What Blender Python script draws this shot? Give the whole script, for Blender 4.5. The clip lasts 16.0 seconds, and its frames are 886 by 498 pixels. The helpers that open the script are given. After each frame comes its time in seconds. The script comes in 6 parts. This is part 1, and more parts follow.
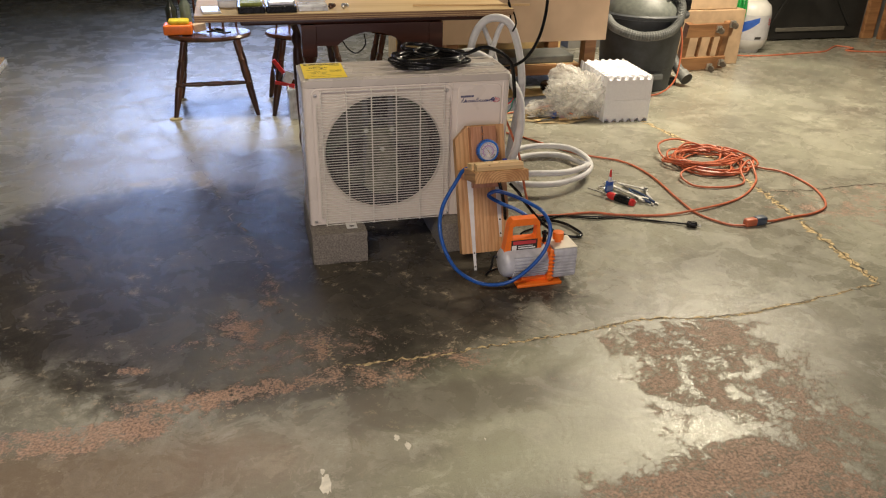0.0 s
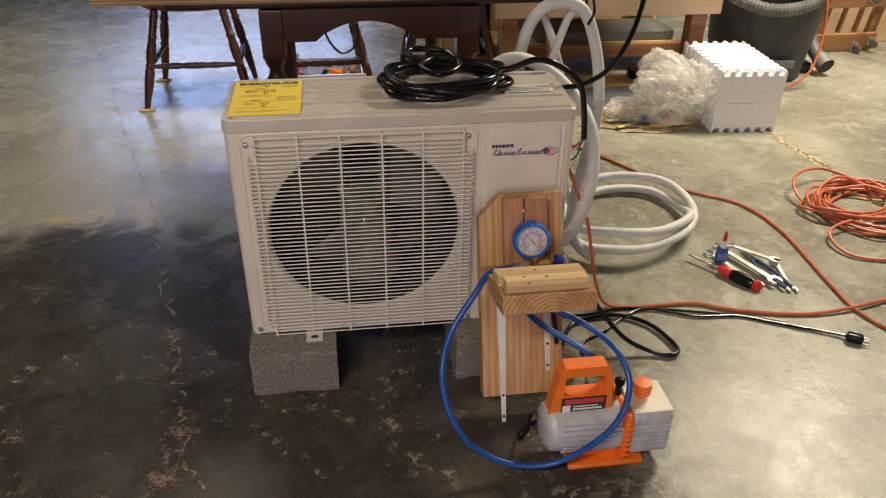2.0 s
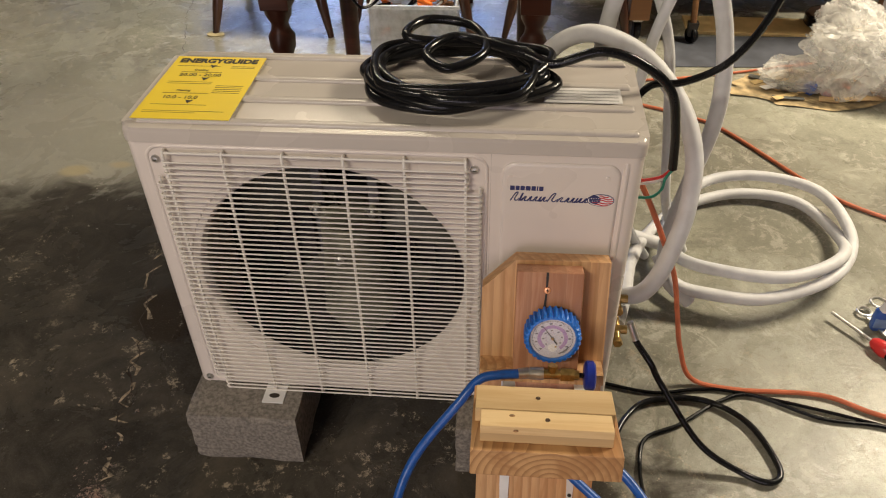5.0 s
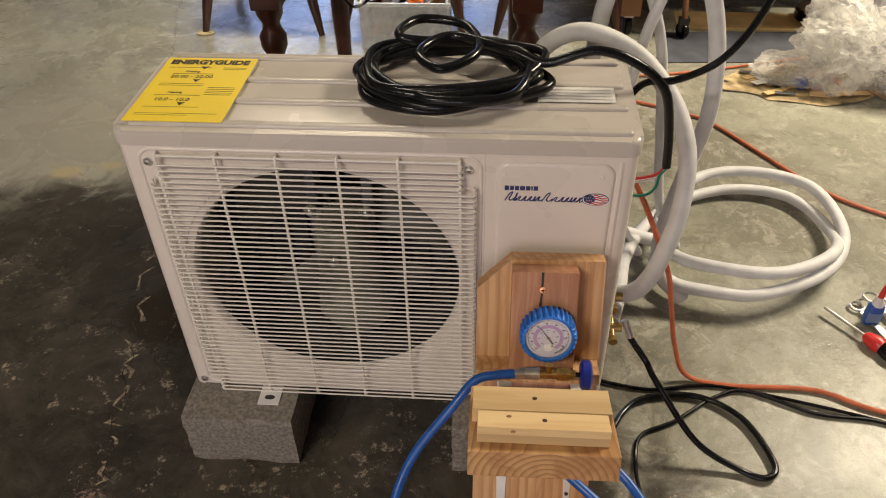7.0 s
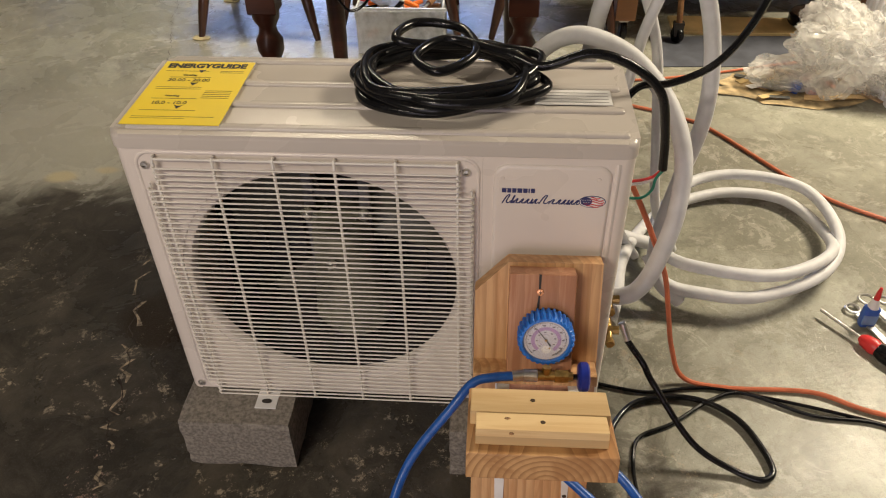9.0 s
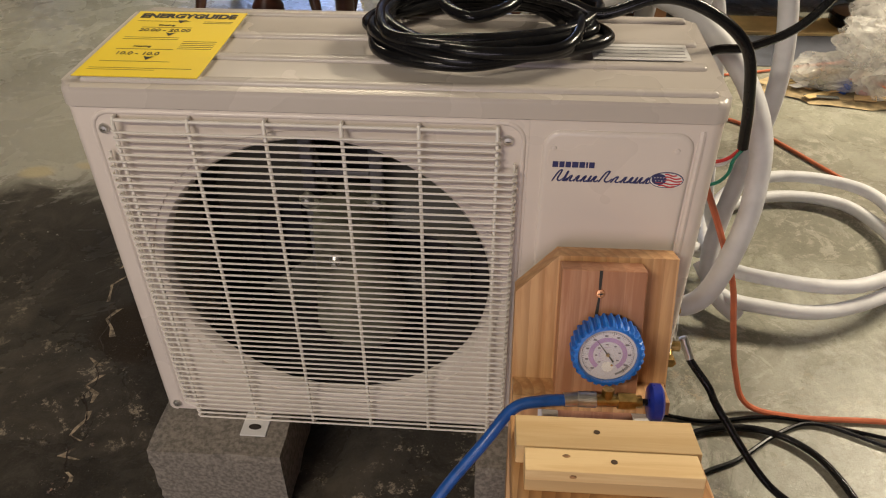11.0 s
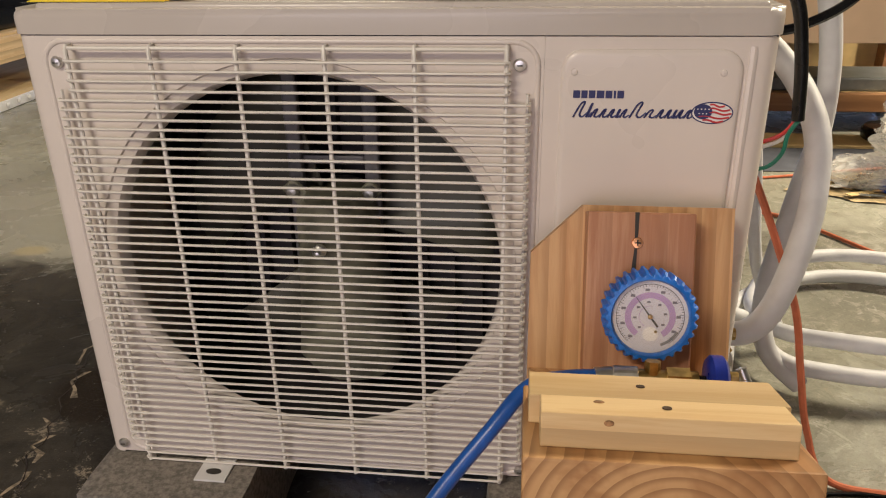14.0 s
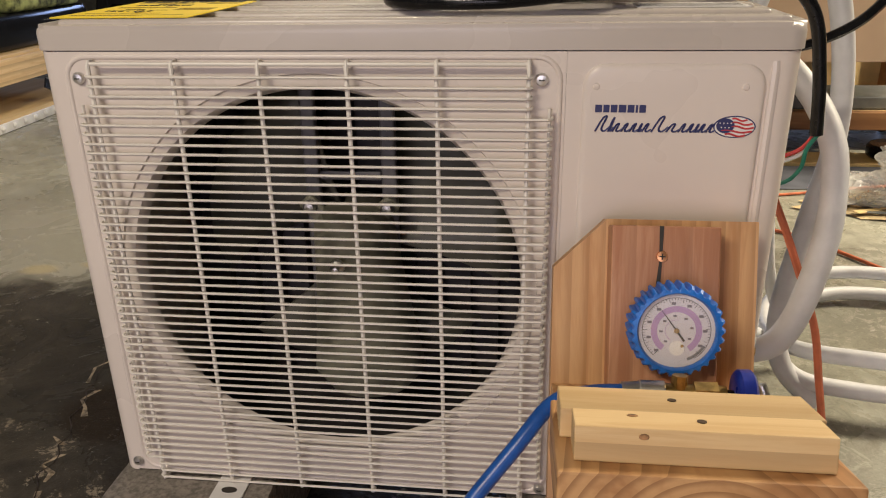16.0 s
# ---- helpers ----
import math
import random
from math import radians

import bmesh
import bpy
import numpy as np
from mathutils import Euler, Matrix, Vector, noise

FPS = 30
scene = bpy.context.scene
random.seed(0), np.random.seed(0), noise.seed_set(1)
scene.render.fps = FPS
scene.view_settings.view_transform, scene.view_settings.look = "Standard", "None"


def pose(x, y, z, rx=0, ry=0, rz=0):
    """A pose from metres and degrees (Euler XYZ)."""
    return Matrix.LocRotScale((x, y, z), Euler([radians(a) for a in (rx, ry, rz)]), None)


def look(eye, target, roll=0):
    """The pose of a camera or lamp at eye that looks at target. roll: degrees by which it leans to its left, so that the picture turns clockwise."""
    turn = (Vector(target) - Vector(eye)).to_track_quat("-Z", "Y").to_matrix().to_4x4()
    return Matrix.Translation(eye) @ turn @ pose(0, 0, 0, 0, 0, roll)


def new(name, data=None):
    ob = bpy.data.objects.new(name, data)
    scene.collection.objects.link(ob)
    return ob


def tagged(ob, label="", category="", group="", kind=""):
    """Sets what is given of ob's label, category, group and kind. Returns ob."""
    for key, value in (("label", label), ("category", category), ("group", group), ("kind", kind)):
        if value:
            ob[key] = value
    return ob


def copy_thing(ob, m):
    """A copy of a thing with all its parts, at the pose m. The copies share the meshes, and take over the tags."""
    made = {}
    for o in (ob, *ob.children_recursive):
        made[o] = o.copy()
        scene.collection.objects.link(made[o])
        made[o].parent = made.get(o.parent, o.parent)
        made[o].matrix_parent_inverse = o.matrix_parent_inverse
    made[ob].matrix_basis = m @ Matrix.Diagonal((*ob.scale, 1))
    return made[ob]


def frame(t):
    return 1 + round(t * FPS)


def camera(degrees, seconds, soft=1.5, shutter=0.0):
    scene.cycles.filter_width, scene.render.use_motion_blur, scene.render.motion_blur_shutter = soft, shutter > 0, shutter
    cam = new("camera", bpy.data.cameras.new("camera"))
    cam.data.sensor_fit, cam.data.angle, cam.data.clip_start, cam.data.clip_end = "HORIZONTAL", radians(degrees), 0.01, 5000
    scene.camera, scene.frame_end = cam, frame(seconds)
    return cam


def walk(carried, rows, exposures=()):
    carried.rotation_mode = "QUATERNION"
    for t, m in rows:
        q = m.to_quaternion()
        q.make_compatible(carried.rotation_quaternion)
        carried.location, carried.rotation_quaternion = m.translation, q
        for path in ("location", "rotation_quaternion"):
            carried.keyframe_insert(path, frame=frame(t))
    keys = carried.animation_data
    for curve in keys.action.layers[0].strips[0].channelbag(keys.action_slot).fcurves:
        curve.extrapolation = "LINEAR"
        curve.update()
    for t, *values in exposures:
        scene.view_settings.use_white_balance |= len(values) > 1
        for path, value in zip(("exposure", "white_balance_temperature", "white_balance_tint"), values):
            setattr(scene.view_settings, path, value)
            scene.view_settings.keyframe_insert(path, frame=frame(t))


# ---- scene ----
cam = camera(60.4, 16.0, soft=1.1)
PATH = [
    (0, (-0.201, -2.772, 1.432), (0.259, -1.05, 0.525), 1.3),
    (0.5, (-0.153, -2.497, 1.418), (0.304, -0.781, 0.498), 0.5),
    (1, (-0.027, -2.224, 1.388), (0.386, -0.506, 0.45), 1.0),
    (1.5, (0.139, -1.91, 1.384), (0.407, -0.183, 0.412), 0.8),
    (2, (0.235, -1.602, 1.344), (0.498, 0.083, 0.299), 1.0),
    (2.5, (0.366, -1.38, 1.322), (0.508, 0.267, 0.197), 2.3),
    (3, (0.501, -1.208, 1.326), (0.477, 0.416, 0.159), 0.1),
    (3.5, (0.502, -1.078, 1.318), (0.483, 0.538, 0.14), -0.7),
    (4, (0.537, -1.005, 1.301), (0.461, 0.599, 0.109), 0.9),
    (4.5, (0.577, -0.989, 1.292), (0.418, 0.581, 0.063), -0.3),
    (5, (0.577, -0.984, 1.285), (0.434, 0.568, 0.032), -1.1),
    (7.5, (0.572, -0.978, 1.29), (0.452, 0.569, 0.028), -1.2),
    (8, (0.575, -0.984, 1.29), (0.454, 0.568, 0.034), -1.4),
    (8.5, (0.575, -0.986, 1.29), (0.46, 0.569, 0.038), -1.3),
    (8.7, (0.573, -0.986, 1.289), (0.463, 0.57, 0.037), -1.1),
    (10.8, (0.532, -0.843, 1.157), (0.403, 0.722, -0.082), -0.9),
    (11, (0.519, -0.821, 1.102), (0.4, 0.772, -0.101), -0.5),
    (11.5, (0.515, -0.728, 0.983), (0.398, 0.949, -0.101), 0.5),
    (12, (0.518, -0.662, 0.882), (0.397, 1.05, -0.144), -0.3),
    (12.5, (0.533, -0.686, 0.831), (0.376, 1.088, -0.078), -1.1),
    (13, (0.534, -0.772, 0.78), (0.344, 1.033, -0.059), -1.5),
    (13.5, (0.559, -0.79, 0.798), (0.353, 1.03, -0.005), -1.8),
    (14, (0.547, -0.796, 0.794), (0.338, 1.028, -0.001), -0.8),
    (14.5, (0.532, -0.798, 0.787), (0.312, 1.03, 0.004), -0.6),
    (15, (0.528, -0.802, 0.789), (0.296, 1.029, 0.019), -1.1),
    (15.5, (0.526, -0.803, 0.794), (0.309, 1.034, 0.033), -0.9),
    (16, (0.525, -0.798, 0.788), (0.313, 1.045, 0.042), -0.9),
]
walk(cam, [(t, look(eye, target, roll)) for t, eye, target, roll in PATH], exposures=[(0, 0.30), (2, 0.25), (3.5, 0.50), (8.7, 0.50), (11.5, 0.48), (12.5, 0.56), (14, 0.68), (16, 0.68)])

# ---------------------------------------------------------------- light
world = bpy.data.worlds.new("garage_air")
world.use_nodes = True
scene.world = world
world.node_tree.nodes["Background"].inputs[0].default_value = (0.62, 0.66, 0.8, 1)
world.node_tree.nodes["Background"].inputs[1].default_value = 0.012


def area_lamp(name, at, target, sx, sy, watts, colour, spread=180):
    d = bpy.data.lights.new(name, "AREA")
    d.shape, d.size, d.size_y, d.energy, d.color = "RECTANGLE", sx, sy, watts, colour
    d.spread = radians(spread)
    ob = new(name, d)
    ob.matrix_world = look(at, target)
    return ob


WARM, COOL, DAY = (1.0, 0.87, 0.66), (0.42, 0.56, 1.0), (0.95, 0.84, 0.96)
# assumed ceiling lights, out of view; the third is added to brighten floor and front
area_lamp("assumed_ceiling_light", (-0.3, 2.3, 2.62), (-0.4, 2.0, 0), 1.2, 0.16, 19, (1.0, 0.87, 0.64), 118)
area_lamp("assumed_ceiling_light", (3.1, 1.6, 2.62), (3.0, 1.5, 0), 1.2, 0.16, 140, WARM)
area_lamp("assumed_ceiling_light", (-0.9, -2.3, 2.62), (-0.9, -2.2, 0), 1.2, 0.16, 55, (1.0, 0.88, 0.70))
area_lamp("back_window_daylight", (-1.1, 7.85, 2.0), (-0.7, 1.5, 0.1), 3.4, 1.2, 92, COOL)
area_lamp("garage_door_daylight", (-0.5, -4.9, 1.25), (0.2, 0, 0.5), 3.4, 1.6, 37, DAY)

# ---------------------------------------------------------------- materials


def mat(name):
    m = bpy.data.materials.new(name)
    m.use_nodes = True
    nt = m.node_tree
    return m, nt, nt.nodes["Principled BSDF"]


def nd(nt, kind, **kw):
    n = nt.nodes.new(kind)
    for k, v in kw.items():
        if k == "operation":
            n.operation = v
        elif k == "blend":
            n.blend_type = v
        elif k == "data":
            n.data_type = v
        else:
            n.inputs[k.replace("_", " ")].default_value = v
    return n


def mix(nt, fac, a, b, blend="MIX"):
    n = nt.nodes.new("ShaderNodeMix")
    n.data_type, n.blend_type = "RGBA", blend
    for sock, v in ((n.inputs[0], fac), (n.inputs[6], a), (n.inputs[7], b)):
        if hasattr(v, "is_linked") or hasattr(v, "links"):
            nt.links.new(v, sock)
        elif isinstance(v, (int, float)):
            sock.default_value = v
        else:
            sock.default_value = (*v, 1)
    return n.outputs[2]


def ramp(nt, val, lo, hi):
    n = nt.nodes.new("ShaderNodeMapRange")
    n.interpolation_type = "SMOOTHSTEP"
    nt.links.new(val, n.inputs[0])
    n.inputs[1].default_value, n.inputs[2].default_value = lo, hi
    return n.outputs[0]


def maths(nt, op, a, b=0.0):
    n = nt.nodes.new("ShaderNodeMath")
    n.operation = op
    for sock, v in ((n.inputs[0], a), (n.inputs[1], b)):
        if isinstance(v, (int, float)):
            sock.default_value = v
        else:
            nt.links.new(v, sock)
    return n.outputs[0]


def coords(nt, scale=(1, 1, 1)):
    tc = nt.nodes.new("ShaderNodeTexCoord")
    mp = nt.nodes.new("ShaderNodeMapping")
    mp.inputs["Scale"].default_value = scale
    nt.links.new(tc.outputs["Object"], mp.inputs[0])
    return mp.outputs[0]


def noise_tex(nt, vec, scale, detail=4, rough=0.55, dist=0.0):
    n = nt.nodes.new("ShaderNodeTexNoise")
    nt.links.new(vec, n.inputs["Vector"])
    n.inputs["Scale"].default_value, n.inputs["Detail"].default_value = scale, detail
    n.inputs["Roughness"].default_value, n.inputs["Distortion"].default_value = rough, dist
    return n.outputs[0]


def bump(nt, bsdf, h, strength, dist=0.002):
    b = nt.nodes.new("ShaderNodeBump")
    b.inputs["Strength"].default_value, b.inputs["Distance"].default_value = strength, dist
    nt.links.new(h, b.inputs["Height"])
    nt.links.new(b.outputs[0], bsdf.inputs["Normal"])


def plain(name, col, rough=0.5, metal=0.0, var=0.12, scale=30, bumps=0.1, coat=0.0, fine=400):
    """A paint, plastic or metal with faint mottling and grain."""
    m, nt, b = mat(name)
    v = coords(nt)
    n1 = noise_tex(nt, v, scale, 3)
    dark = tuple(c * (1 - var * 1.6) for c in col)
    lite = tuple(min(1, c * (1 + var)) for c in col)
    nt.links.new(mix(nt, ramp(nt, n1, 0.3, 0.7), dark, lite), b.inputs["Base Color"])
    b.inputs["Metallic"].default_value = metal
    r = nt.nodes.new("ShaderNodeMapRange")
    nt.links.new(n1, r.inputs[0])
    r.inputs[3].default_value, r.inputs[4].default_value = max(0.03, rough - 0.07), min(1, rough + 0.07)
    nt.links.new(r.outputs[0], b.inputs["Roughness"])
    b.inputs["Coat Weight"].default_value = coat
    if bumps:
        bump(nt, b, noise_tex(nt, v, fine, 2), bumps, 0.001)
    return m


def wood(name, light, dark, axis=2, scale=26.0, rough=0.55, stretch=0.08, bands=True, ring=(0.03, 0.07, 0.02), wave=34.0, squash=1.0, grainy=0.75):
    """Sawn timber: long grain along one axis, growth bands and pores."""
    m, nt, b = mat(name)
    sc = [1, 1, 1]
    sc[axis] = stretch
    v = coords(nt, sc)
    n1 = noise_tex(nt, v, scale, 4, 0.6, 0.6)
    n2 = noise_tex(nt, v, scale * 6, 3)
    c = mix(nt, ramp(nt, n1, 0.38, 0.62), dark, light)
    c = mix(nt, maths(nt, "MULTIPLY", ramp(nt, n2, 0.5, 0.8), 0.35), c, dark)
    if bands:
        w = nt.nodes.new("ShaderNodeTexWave")
        w.wave_type, w.rings_direction = "RINGS", ("X", "Y", "Z")[axis]
        mp = nt.nodes.new("ShaderNodeMapping")
        mp.inputs["Location"].default_value = ring
        mp.inputs["Scale"].default_value = (squash, 1, 1)
        nt.links.new(v, mp.inputs[0])
        nt.links.new(mp.outputs[0], w.inputs[0])
        w.wave_profile = "SAW"
        w.inputs["Scale"].default_value, w.inputs["Distortion"].default_value = wave, 2.2
        w.inputs["Detail Scale"].default_value = 0.22
        w.inputs["Detail"].default_value = 2
        c = mix(nt, maths(nt, "MULTIPLY", ramp(nt, w.outputs[1], 0.35, 1.0), grainy), c, tuple(0.66 * q for q in dark))
    oi = nt.nodes.new("ShaderNodeObjectInfo")
    c = mix(nt, maths(nt, "MULTIPLY", oi.outputs["Random"], 0.25), c, dark)
    nt.links.new(c, b.inputs["Base Color"])
    b.inputs["Roughness"].default_value = rough
    bump(nt, b, n2, 0.25, 0.001)
    return m


def concrete_floor():
    m, nt, b = mat("worn_concrete")
    v = coords(nt)
    sep = nt.nodes.new("ShaderNodeSeparateXYZ")
    nt.links.new(v, sep.inputs[0])
    X, Y = sep.outputs[0], sep.outputs[1]
    big = noise_tex(nt, v, 1.1, 5, 0.6, 0.4)
    mid = noise_tex(nt, v, 5.0, 6, 0.65, 0.6)
    fine = noise_tex(nt, v, 38.0, 8, 0.75)
    grit = noise_tex(nt, v, 240.0, 3, 0.7)

    def blob(cx, cy, rx, ry, soft=0.5, wob=0.9):
        """1 inside an uneven ellipse of stain."""
        dx = maths(nt, "DIVIDE", maths(nt, "SUBTRACT", X, cx), rx)
        dy = maths(nt, "DIVIDE", maths(nt, "SUBTRACT", Y, cy), ry)
        d = maths(nt, "SQRT", maths(nt, "ADD", maths(nt, "MULTIPLY", dx, dx), maths(nt, "MULTIPLY", dy, dy)))
        d = maths(nt, "ADD", d, maths(nt, "MULTIPLY", maths(nt, "SUBTRACT", mid, 0.5), wob))
        n = nt.nodes.new("ShaderNodeMapRange")
        n.interpolation_type = "SMOOTHSTEP"
        nt.links.new(d, n.inputs[0])
        n.inputs[1].default_value, n.inputs[2].default_value = 1 - soft, 1 + soft
        n.inputs[3].default_value, n.inputs[4].default_value = 1, 0
        return n.outputs[0]

    edge = noise_tex(nt, v, 9.0, 8, 0.75, 1.0)
    c = mix(nt, ramp(nt, big, 0.35, 0.68), (0.21, 0.20, 0.16), (0.36, 0.355, 0.28))
    c = mix(nt, maths(nt, "MULTIPLY", ramp(nt, mid, 0.45, 0.75), 0.5), c, (0.42, 0.41, 0.34))
    c = mix(nt, maths(nt, "MULTIPLY", ramp(nt, noise_tex(nt, v, 2.3, 8, 0.72, 1.2), 0.50, 0.66), 0.6), c, (0.155, 0.143, 0.12))
    c = mix(nt, maths(nt, "MULTIPLY", ramp(nt, edge, 0.56, 0.60), 0.50), c, (0.47, 0.45, 0.38))
    crust = noise_tex(nt, v, 52.0, 7, 0.78, 0.4)
    c = mix(nt, maths(nt, "MULTIPLY", ramp(nt, crust, 0.52, 0.60), 0.28), c, (0.15, 0.135, 0.105))
    c = mix(nt, maths(nt, "MULTIPLY", ramp(nt, crust, 0.43, 0.36), 0.35), c, (0.52, 0.49, 0.40))
    blot = noise_tex(nt, v, 13.0, 8, 0.72, 0.9)
    c = mix(nt, maths(nt, "MULTIPLY", ramp(nt, blot, 0.54, 0.64), 0.45), c, (0.17, 0.155, 0.125))
    c = mix(nt, maths(nt, "MULTIPLY", ramp(nt, blot, 0.46, 0.36), 0.40), c, (0.50, 0.475, 0.40))
    # old oil, damp and painted shade, darkest before and left of the machine
    # paler patch behind the dark zone: its warm light is painted into the colour
    pale = blob(-0.55, 1.15, 0.75, 0.42, 0.35, 1.2)
    c = mix(nt, maths(nt, "MULTIPLY", pale, 0.55), c, (0.44, 0.41, 0.33))
    oil = maths(nt, "MAXIMUM", blob(-0.04, -0.22, 0.95, 0.80, 0.18, 1.0), blob(-0.62, 0.10, 0.85, 0.76, 0.14, 0.7))
    oil2 = blob(-1.7, -0.5, 1.5, 1.5, 0.4, 0.8)
    dark = mix(nt, ramp(nt, edge, 0.35, 0.65), (0.022, 0.018, 0.015), (0.052, 0.043, 0.034))
    dark = mix(nt, maths(nt, "MULTIPLY", ramp(nt, mid, 0.5, 0.72), 0.5), dark, (0.095, 0.075, 0.052))
    c = mix(nt, maths(nt, "MULTIPLY", oil2, 0.20), c, (0.21, 0.195, 0.18))
    c = mix(nt, maths(nt, "MULTIPLY", oil, 0.93), c, dark)
    oil3 = blob(-0.45, -1.25, 0.75, 0.30, 0.3, 1.1)
    c = mix(nt, maths(nt, "MULTIPLY", oil3, 0.22), c, (0.19, 0.155, 0.11))
    rust = blob(-0.75, -1.15, 0.6, 0.16, 0.5, 1.0)
    c = mix(nt, maths(nt, "MULTIPLY", rust, 0.45), c, (0.16, 0.085, 0.05))
    drip = blob(-0.19, 0.32, 0.12, 0.1, 0.25, 0.5)
    c = mix(nt, maths(nt, "MULTIPLY", drip, 0.8), c, (0.03, 0.02, 0.012))
    # pale greenish concrete beyond the oil, with lamp glare painted in
    pale_glare = blob(0.75, -1.05, 0.55, 0.30, 0.4, 1.3)
    c = mix(nt, maths(nt, "MULTIPLY", pale_glare, 0.38), c, (0.42, 0.43, 0.31))
    pale_glare = blob(0.60, -1.34, 0.5, 0.10, 0.5, 1.3)
    c = mix(nt, maths(nt, "MULTIPLY", pale_glare, 0.42), c, (0.47, 0.48, 0.35))
    grime = blob(0.28, -1.03, 0.42, 0.10, 0.4, 1.2)
    c = mix(nt, maths(nt, "MULTIPLY", grime, 0.7), c, (0.12, 0.105, 0.085))
    for bx, by, rx, ry in ((-0.47, 0.99, 0.045, 0.07), (-0.44, 0.89, 0.035, 0.06), (-0.75, 0.93, 0.05, 0.03), (-0.62, 0.97, 0.04, 0.02)):
        c = mix(nt, maths(nt, "MULTIPLY", blob(bx, by, rx, ry, 0.4, 2.2), 0.8), c, (0.50, 0.42, 0.25))
    # pale worn spots where the surface skin is gone
    spots = maths(nt, "MULTIPLY", ramp(nt, noise_tex(nt, v, 17.0, 9, 0.84, 0.15), 0.555, 0.60), ramp(nt, noise_tex(nt, v, 3.6, 5), 0.46, 0.57))
    spots = maths(nt, "MULTIPLY", spots, blob(0.0, -0.25, 1.5, 0.9, 0.4))
    c = mix(nt, maths(nt, "MULTIPLY", spots, 0.9), c, (0.36, 0.30, 0.22))
    # pinkish spalled aggregate along the main crack
    flake = noise_tex(nt, v, 34.0, 9, 0.82, 0.2)
    crumb = noise_tex(nt, v, 120.0, 6, 0.8)
    sp = None
    for bx, by, rx, ry, w in ((-0.74, -0.95, 0.36, 0.075, 0.90), (-0.38, -0.862, 0.34, 0.06, 0.90), (0.1, -0.84, 0.5, 0.09, 0.70), (-0.85, -0.96, 0.2, 0.08, 0.66), (1.18, -0.88, 0.30, 0.14, 0.88), (1.05, -1.10, 0.22, 0.22, 0.80), (0.95, -1.55, 0.5, 0.22, 0.90), (1.30, -1.25, 0.24, 0.4, 0.78), (-0.30, -0.50, 0.13, 0.13, 0.74), (-0.52, -0.56, 0.16, 0.06, 0.68), (-0.1, -0.65, 0.30, 0.15, 0.66), (-0.62, -0.66, 0.07, 0.03, 0.86), (2.65, 0.0, 0.6, 0.4, 0.60), (-0.2, -0.25, 0.05, 0.3, 0.66)):
        q = maths(nt, "MULTIPLY", blob(bx, by, rx, ry, 0.6, 1.3), w)
        sp = q if sp is None else maths(nt, "MAXIMUM", sp, q)
    isle = noise_tex(nt, v, 8.5, 5, 0.6, 0.8)
    grain = maths(nt, "ADD", maths(nt, "MULTIPLY", maths(nt, "SUBTRACT", flake, 0.5), 2.2), maths(nt, "MULTIPLY", maths(nt, "SUBTRACT", isle, 0.5), 1.7))
    grain = maths(nt, "ADD", grain, maths(nt, "MULTIPLY", maths(nt, "SUBTRACT", crumb, 0.5), 1.6))
    sp = ramp(nt, maths(nt, "ADD", sp, grain), 0.66, 0.92)
    pink = mix(nt, ramp(nt, crumb, 0.40, 0.60), (0.17, 0.105, 0.075), (0.56, 0.36, 0.265))
    c = mix(nt, maths(nt, "MULTIPLY", sp, 0.82), c, pink)
    c = mix(nt, maths(nt, "MULTIPLY", ramp(nt, grit, 0.5, 0.7), 0.34), c, (0.10, 0.09, 0.075))
    speck = ramp(nt, noise_tex(nt, v, 70.0, 2), 0.73, 0.76)
    c = mix(nt, maths(nt, "MULTIPLY", speck, 0.6), c, (0.5, 0.46, 0.38))
    nt.links.new(c, b.inputs["Base Color"])
    rr = nt.nodes.new("ShaderNodeMapRange")
    nt.links.new(mid, rr.inputs[0])
    rr.inputs[1].default_value, rr.inputs[2].default_value = 0.3, 0.7
    rr.inputs[3].default_value, rr.inputs[4].default_value = 0.15, 0.38
    rough = maths(nt, "ADD", rr.outputs[0], maths(nt, "MULTIPLY", sp, 0.35))
    nt.links.new(rough, b.inputs["Roughness"])
    nt.links.new(maths(nt, "SUBTRACT", 0.40, maths(nt, "MULTIPLY", oil, 0.20)), b.inputs["Specular IOR Level"])
    h = maths(nt, "ADD", maths(nt, "MULTIPLY", mid, 0.5), maths(nt, "ADD", maths(nt, "MULTIPLY", fine, 0.35), maths(nt, "MULTIPLY", grit, 0.12)))
    h = maths(nt, "SUBTRACT", h, maths(nt, "MULTIPLY", maths(nt, "MULTIPLY", sp, fine), 1.2))
    bump(nt, b, h, 0.5, 0.006)
    return m


def clear(name, col=(0.9, 0.92, 0.93), rough=0.15, weight=0.75, even=False):
    """Thin clear or milky plastic."""
    m, nt, b = mat(name)
    v = coords(nt)
    b.inputs["Base Color"].default_value = (*col, 1)
    b.inputs["Roughness"].default_value = rough
    tr = nt.nodes.new("ShaderNodeBsdfTransparent")
    ms = nt.nodes.new("ShaderNodeMixShader")
    f = ramp(nt, noise_tex(nt, v, 14, 4), 0.25, 0.8)
    if even:
        ms.inputs[0].default_value = weight
    else:
        nt.links.new(maths(nt, "MULTIPLY", f, weight), ms.inputs[0])
    nt.links.new(b.outputs[0], ms.inputs[1])
    nt.links.new(tr.outputs[0], ms.inputs[2])
    nt.links.new(ms.outputs[0], nt.nodes["Material Output"].inputs[0])
    return m


